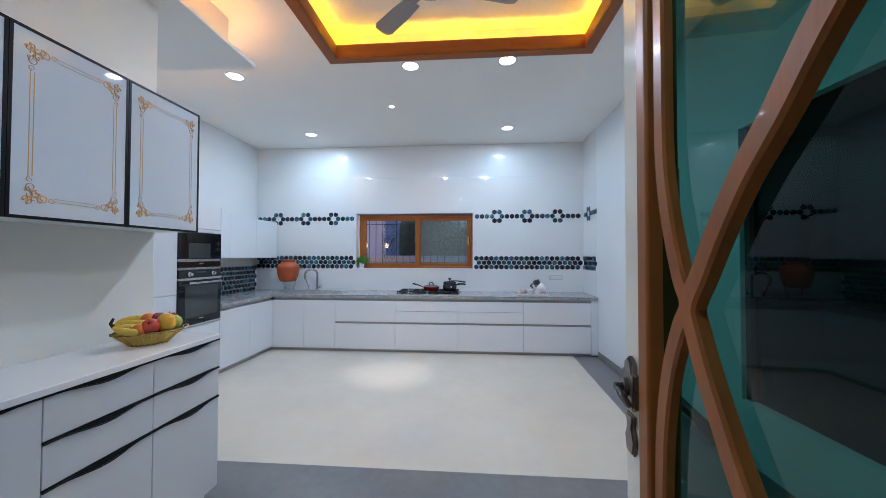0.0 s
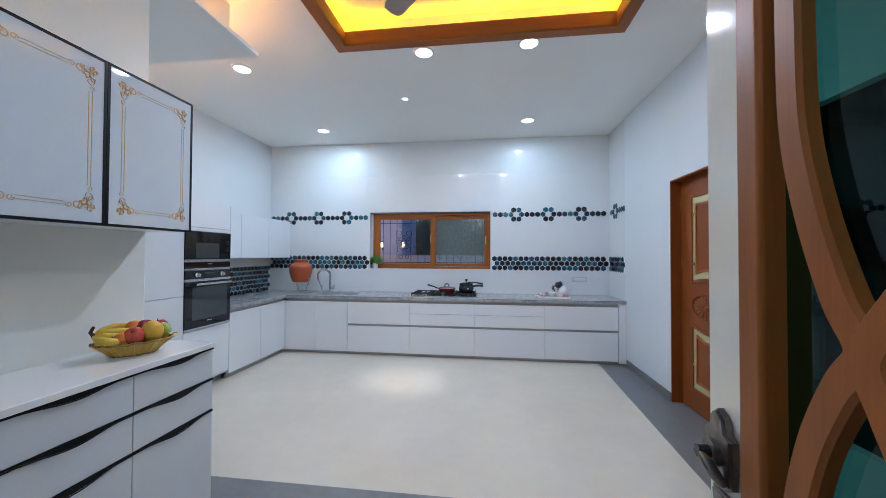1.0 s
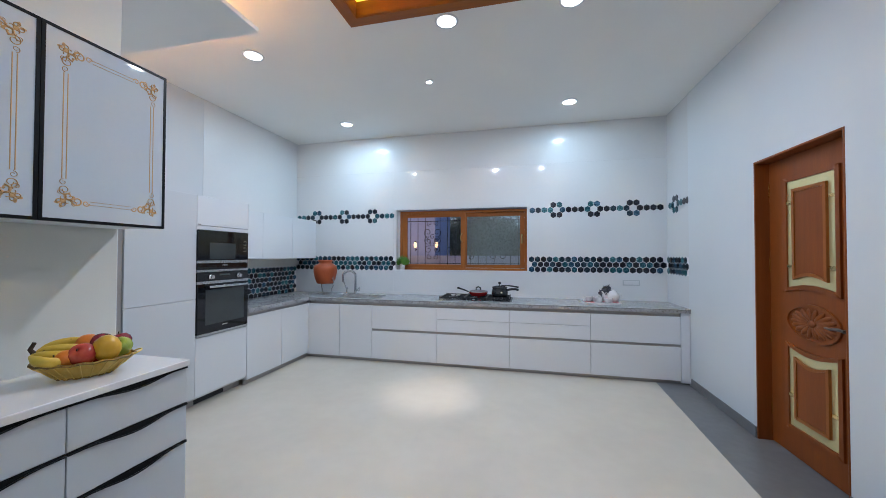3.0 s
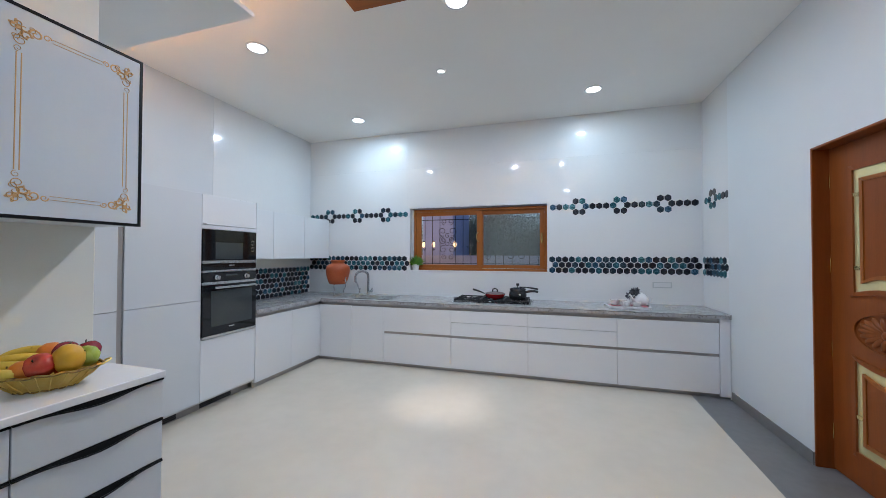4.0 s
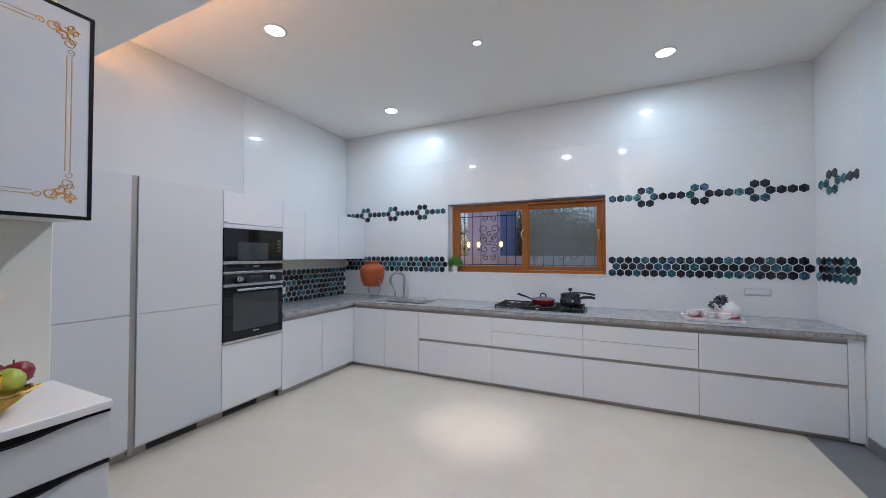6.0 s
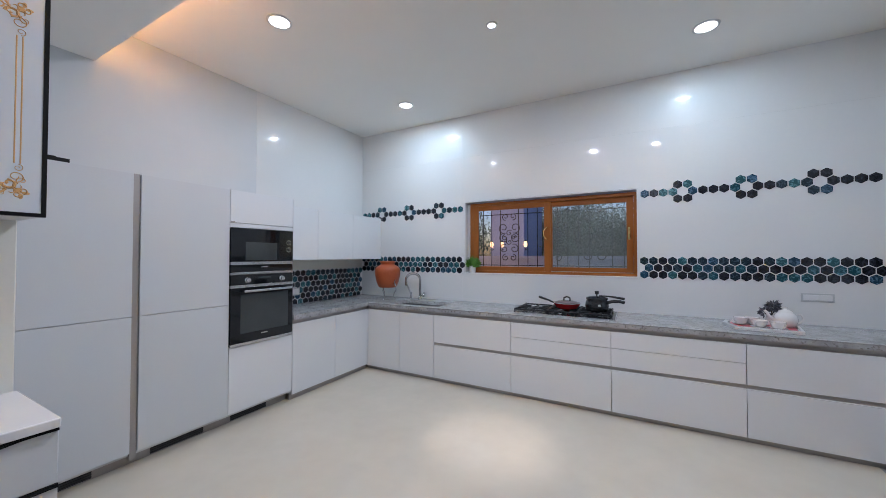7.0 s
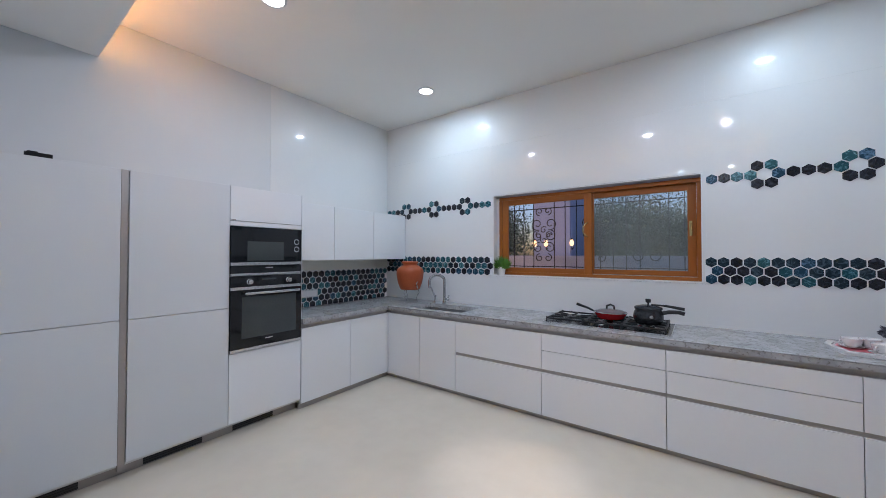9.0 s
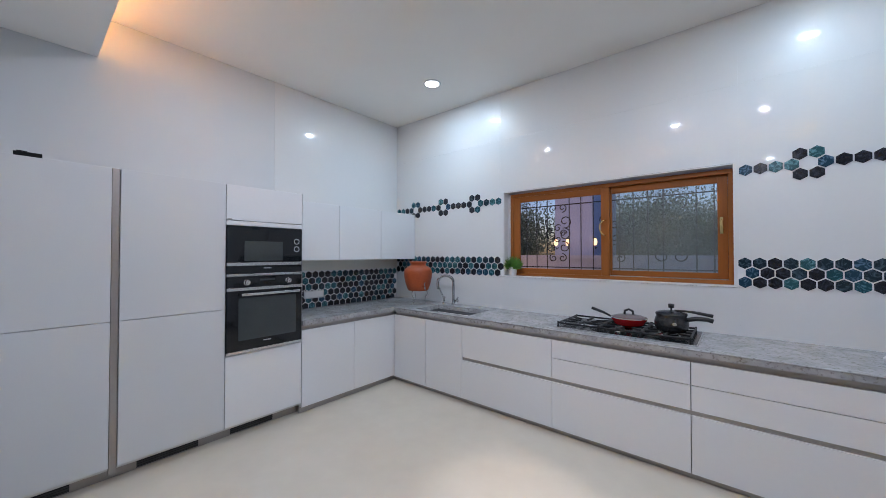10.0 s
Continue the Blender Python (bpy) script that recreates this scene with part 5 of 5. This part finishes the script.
def fruit_bowl(cx, cy):
    z = 0.925
    turn = Matrix.Translation((cx, cy, z)) @ Matrix.Rotation(radians(50), 4, "Z") @ Matrix.Scale(0.75, 4) @ Matrix.Translation((-cx, -cy, -z))
    t = thing("fruit_basket", (cx, cy, z), "oval yellow wicker basket for fruit", "basket")
    n, rows = 72, 9
    bm = bmesh.new()

    def rim(s, k):
        a = 2 * math.pi * k / n
        rr = 0.098 + 0.082 * s
        wob = 0.0025 * math.sin(k * math.pi + s * rows * math.pi)
        return Vector((cx + (rr * 1.06 + wob) * math.cos(a), cy + (rr * 0.72 + wob) * math.sin(a), z + 0.004 + 0.078 * s))
    grid = [[bm.verts.new(rim(j / rows, k)) for k in range(n)] for j in range(rows + 1)]
    for a, b in zip(grid, grid[1:]):
        for k in range(n):
            bm.faces.new((a[k], a[(k + 1) % n], b[(k + 1) % n], b[k]))
    bm.faces.new(grid[0][::-1])
    bmesh.ops.solidify(bm, geom=list(bm.faces), thickness=0.005)
    bm.transform(turn)
    part("weave", bm, WICKER, t)
    for k in range(24):
        bm = tube([rim(j / 6, k * 3) + Vector((math.cos(2 * math.pi * k / 24), 0.66 * math.sin(2 * math.pi * k / 24), 0)) * 0.003 for j in range(7)], 0.0022, 6)
        bm.transform(turn)
        part("stake", bm, WICKER, t)
    for s, r in ((1.0, 0.006), (0.0, 0.005)):
        bm = tube([rim(s, k) + Vector((0, 0, 0.002 + 0.003 * math.sin(k * 1.3))) for k in range(n)], r, 8, closed=True)
        bm.transform(turn)
        part("braid", bm, BROWNWICKER, t, "brown braided edge")
    for sg in (1,):
        bm = tube([(cx + sg * (0.188 + 0.03 * math.sin(q)), cy + 0.05 * math.cos(q), z + 0.086 + 0.012 * math.sin(q)) for q in [math.pi * k / 10 for k in range(11)]], 0.004, 8)
        bm.transform(turn)
        part("handle", bm, WICKER, t)

    def fruit(name, at, r, squash, material, label, tilt=(0, 0, 0), stalk=True):
        r *= 0.95
        p = turn @ Vector((cx + at[0], cy + at[1], z + at[2] + 0.05))
        f = thing(name, p, label, name.split("_")[-1], "fruit in the basket")
        prof = [(0, -0.92), (0.3, -1.0), (0.72, -0.78), (1.0, -0.1), (0.96, 0.35), (0.7, 0.78), (0.35, 0.92), (0.12, 0.84), (0, 0.78)] if "apple" in name else [(0, -1), (0.4, -0.92), (0.75, -0.66), (0.97, -0.22), (0.98, 0.2), (0.78, 0.64), (0.42, 0.92), (0, 1)]
        bm = lathe([(q * r * squash[0], h * r * squash[2]) for q, h in prof], (0, 0, 0), 24)
        bm.transform(Matrix.Translation(p) @ pose(0, 0, 0, *tilt))
        part("skin", bm, material, f)
        if stalk:
            bm = tube([(0, 0, r * 0.75 * squash[2]), (0.004, 0, r * 1.0 * squash[2]), (0.01, 0, r * 1.18 * squash[2])], 0.0022, 6)
            bm.transform(Matrix.Translation(p) @ pose(0, 0, 0, *tilt))
            part("stalk", bm, STEM, f)
    fruit("red_apple", (0.0, -0.078, 0.072), 0.041, (1.05, 1, 0.95), APPLE, "bright red apple in the wicker basket", (50, 0, 20))
    fruit("mango", (0.085, -0.055, 0.085), 0.046, (1, 1, 1.15), MANGO, "ripe yellow mango in the basket", (12, 10, 0), False)
    fruit("green_apple", (0.135, -0.01, 0.078), 0.038, (1, 1, 0.98), GREENAPPLE, "pale green apple in the basket", (30, 30, 0))
    fruit("dark_apple", (0.125, 0.065, 0.09), 0.039, (1, 1, 0.92), DARKAPPLE, "dark red apple in the basket", (10, -15, 0))
    fruit("dark_apple", (0.055, 0.03, 0.098), 0.041, (1, 1, 0.92), DARKAPPLE, "dark red apple in the basket", (20, 15, 40))
    fruit("orange", (0.0, 0.05, 0.095), 0.042, (1, 1, 1), ORANGE, "bright orange in the wicker basket", stalk=False)
    fruit("orange", (-0.055, -0.07, 0.055), 0.036, (1, 1, 1), ORANGE, "bright orange in the wicker basket", stalk=False)
    fruit("red_apple", (0.06, 0.0, 0.05), 0.038, (1, 1, 0.95), APPLE, "bright red apple in the wicker basket")
    bn = thing("banana_bunch", turn @ Vector((cx - 0.1, cy, z + 0.08)), "bunch of ripe yellow bananas", "bananas")
    for k in range(4):
        lift, out = 0.075 + 0.022 * k, -0.125 + 0.058 * k
        pts = []
        for j in range(13):
            s = j / 12
            pts.append((cx - 0.178 + (0.14 + 0.022 * k) * s, cy + out * math.sin(math.pi * (0.15 + 0.75 * s)) + 0.01, z + 0.008 + lift + (0.125 - lift) * (1 - s) ** 3 + 0.02 * math.sin(math.pi * s)))
        bm = tube(pts, 0.023, 9, taper=lambda s: max(0.22, min(1.0, 0.35 + 3.2 * s, 0.3 + 3.6 * (1 - s))))
        bm.transform(turn)
        part("banana", bm, BANANA, bn)
    bm = tube([(cx - 0.175, cy, z + 0.133), (cx - 0.19, cy, z + 0.158), (cx - 0.176, cy, z + 0.19)], 0.011, 8, taper=lambda s: 1.1 - 0.4 * s)
    bm.transform(turn)
    part("crown", bm, STEM, bn, "dark brown cut stalk")


fruit_bowl(1.235, -3.25)


def potted_plant(cx, cy):
    z = WZ0 + 0.01
    t = thing("potted_plant", (cx, cy, z), "small green plant in a white pot on the window sill", "plant")
    part("pot", lathe([(0, 0), (0.034, 0), (0.044, 0.08), (0.046, 0.086), (0.041, 0.086), (0.038, 0.07), (0, 0.07)], (cx, cy, z), 28), PORCELAIN, t)
    rnd = random.Random(9)
    vs, fs = [], []
    for k in range(620):
        d = Vector((rnd.gauss(0, 1), rnd.gauss(0, 0.6), abs(rnd.gauss(0.6, 0.7)))).normalized()
        r = rnd.uniform(0.05, 0.115)
        a = Vector((cx, cy, z + 0.065)) + d * r * 0.5
        b = Vector((cx, cy, z + 0.075)) + Vector((d.x * 1.05, d.y * 0.6, d.z * 1.15)) * r * 1.15
        s = d.cross(Vector((rnd.random(), rnd.random(), rnd.random()))).normalized() * 0.006
        n = len(vs)
        vs += [a - s * 0.5, (a + b) / 2 + s, b, (a + b) / 2 - s]
        fs.append((n, n + 1, n + 2, n + 3))
    me = bpy.data.meshes.new("leaves")
    o = Vector((cx, cy, z))
    me.from_pydata([tuple(v - o) for v in vs], [], fs)
    me.materials.append(LEAF)
    ob = new("leaves", me)
    ob.parent = t


potted_plant(1.115, 0.656)

# ---- wall tiles ----
P = 0.0778
R = P / math.sqrt(3)


def plate(name, bm, material, parent):
    return part(name, bm, material, parent, smooth=False)


G = 0.0005
for x0, x1 in ((LEFT, WX0 - 0.035), (WX0 - 0.035, WX1 + 0.025), (WX1 + 0.025, RIGHT + 0.008)):
    mid = x0 > 0.5 and x1 < 3.2
    for z0, z1 in ((0.8, 2.62), (2.62, CEIL)):
        if mid and z0 < 1:
            for r in ((x0 + G, WX0 - 0.0015, WZ0, 2.62 - G), (WX1 + 0.0015, x1 - G, WZ0, 2.62 - G), (x0 + G, x1 - G, z0, WZ0 - 0.006), (WX0 - 0.0015, WX1 + 0.0015, WZ1 + 0.0015, 2.62 - G)):
                plate("tile", box(r[0], r[1], BACK, BACK + TILE_T + 0.001, r[2], r[3]), TILE, wall_north)
        else:
            plate("tile", box(x0 + G, x1 - G, BACK, BACK + TILE_T + 0.001, z0 + G, z1 - G), TILE, wall_north)
for y0, y1 in ((-1.044, BACK - 0.001),):
    for z0, z1 in ((0.8, CEIL),):
        plate("tile", box(LEFT - TILE_T - 0.001, LEFT, y0 + G, y1, z0 + G, z1 - G), TILE, wall_west)
plate("tile", box(RIGHT + 0.008, RIGHT + 0.008 + TILE_T + 0.001, 0.021, BACK - 0.001, 0.0, CEIL), TILE, wall_east)


def hex_mesh():
    bm = bmesh.new()
    r = R - 0.0045
    rings = []
    for q, h in ((r, 0.0), (r, 0.003), (r - 0.003, 0.0055)):
        rings.append([bm.verts.new((q * math.sin(math.pi * k / 3), -h, q * math.cos(math.pi * k / 3))) for k in range(6)])
    for a, b in zip(rings, rings[1:]):
        for k in range(6):
            bm.faces.new((a[k], a[(k + 1) % 6], b[(k + 1) % 6], b[k]))
    bm.faces.new(rings[-1])
    bmesh.ops.recalc_face_normals(bm, faces=bm.faces)
    me = bpy.data.meshes.new("hexagon_tile")
    bm.to_mesh(me)
    bm.free()
    me.materials.append(HEX)
    return me


HEXMESH = hex_mesh()


def hexagon(parent, m):
    ob = new("hexagon_tile", HEXMESH)
    ob.parent = parent
    ob.matrix_basis = m
    return ob


ROW = 1.5 * R
ZB = 1.266
LIFT = 0.0015


def grout_bed(name, bm, parent):
    part(name, bm, GROUT, parent, smooth=False)


# band and flower chain on the window wall
for x0, x1 in ((LEFT + 0.02, WX0 - 0.01), (WX1 + 0.012, RIGHT + 0.02)):
    grout_bed("grout_bed", box(x0, x1, BACK - LIFT, BACK + 0.001, ZB - ROW - R * 0.72, ZB + ROW + R * 0.72), wall_north)
for j in (-1, 0, 1):
    x = LEFT + P / 2 + (P / 2 if j == 0 else 0)
    while x < WX0 - P * 0.42:
        hexagon(wall_north, pose(x, BACK - LIFT, ZB + j * ROW))
        x += P
    x = WX1 + 0.052 + (P / 2 if j == 0 else 0)
    while x < RIGHT + 0.008 - P * 0.2:
        hexagon(wall_north, pose(x, BACK - LIFT, ZB + j * ROW))
        x += P


def chain(x0, x1, flower, place, ZF=1.994):
    k = round((x0 - flower) / P)
    while flower + k * P < x1:
        u = flower + k * P
        if k % 6 == 0:
            for du in (-0.5, 0.5):
                for dz in (-1, 1):
                    place(u + du * P, ZF + dz * ROW)
        else:
            place(u, ZF)
        k += 1


chain(LEFT + 0.05, WX0 - 0.02, 0.648, lambda u, z: hexagon(wall_north, pose(u, BACK - 0.001, z)), 1.97)
chain(WX1 + 0.05, RIGHT + 0.0, 3.29, lambda u, z: hexagon(wall_north, pose(u, BACK - 0.001, z)))
# the return beside the painted wall
XR = RIGHT + 0.008
chain(0.07, BACK - 0.03, 0.37, lambda u, z: hexagon(wall_east, pose(XR - 0.001, u, z, 0, 0, -90)))
grout_bed("grout_bed", box(XR - LIFT, XR + 0.001, 0.03, BACK - 0.008, ZB - ROW - R * 0.72, ZB + ROW + R * 0.72), wall_east)
for j in (-1, 0, 1):
    y = BACK - 0.045 - (P / 2 if j == 0 else 0)
    while y > 0.05:
        hexagon(wall_east, pose(XR - LIFT, y, ZB + j * ROW, 0, 0, -90))
        y -= P
# hexagons over the side worktop
grout_bed("grout_bed", box(LEFT - 0.001, LEFT + LIFT, -1.04, BACK - 0.01, TOP + 0.001, 1.215), wall_west)
for j in range(6):
    y = BACK - P / 2 - 0.01 - (P / 2 if j % 2 else 0)
    while y > -1.02:
        hexagon(wall_west, pose(LEFT + LIFT, y, 1.172 - j * ROW, 0, 0, 90))
        y -= P
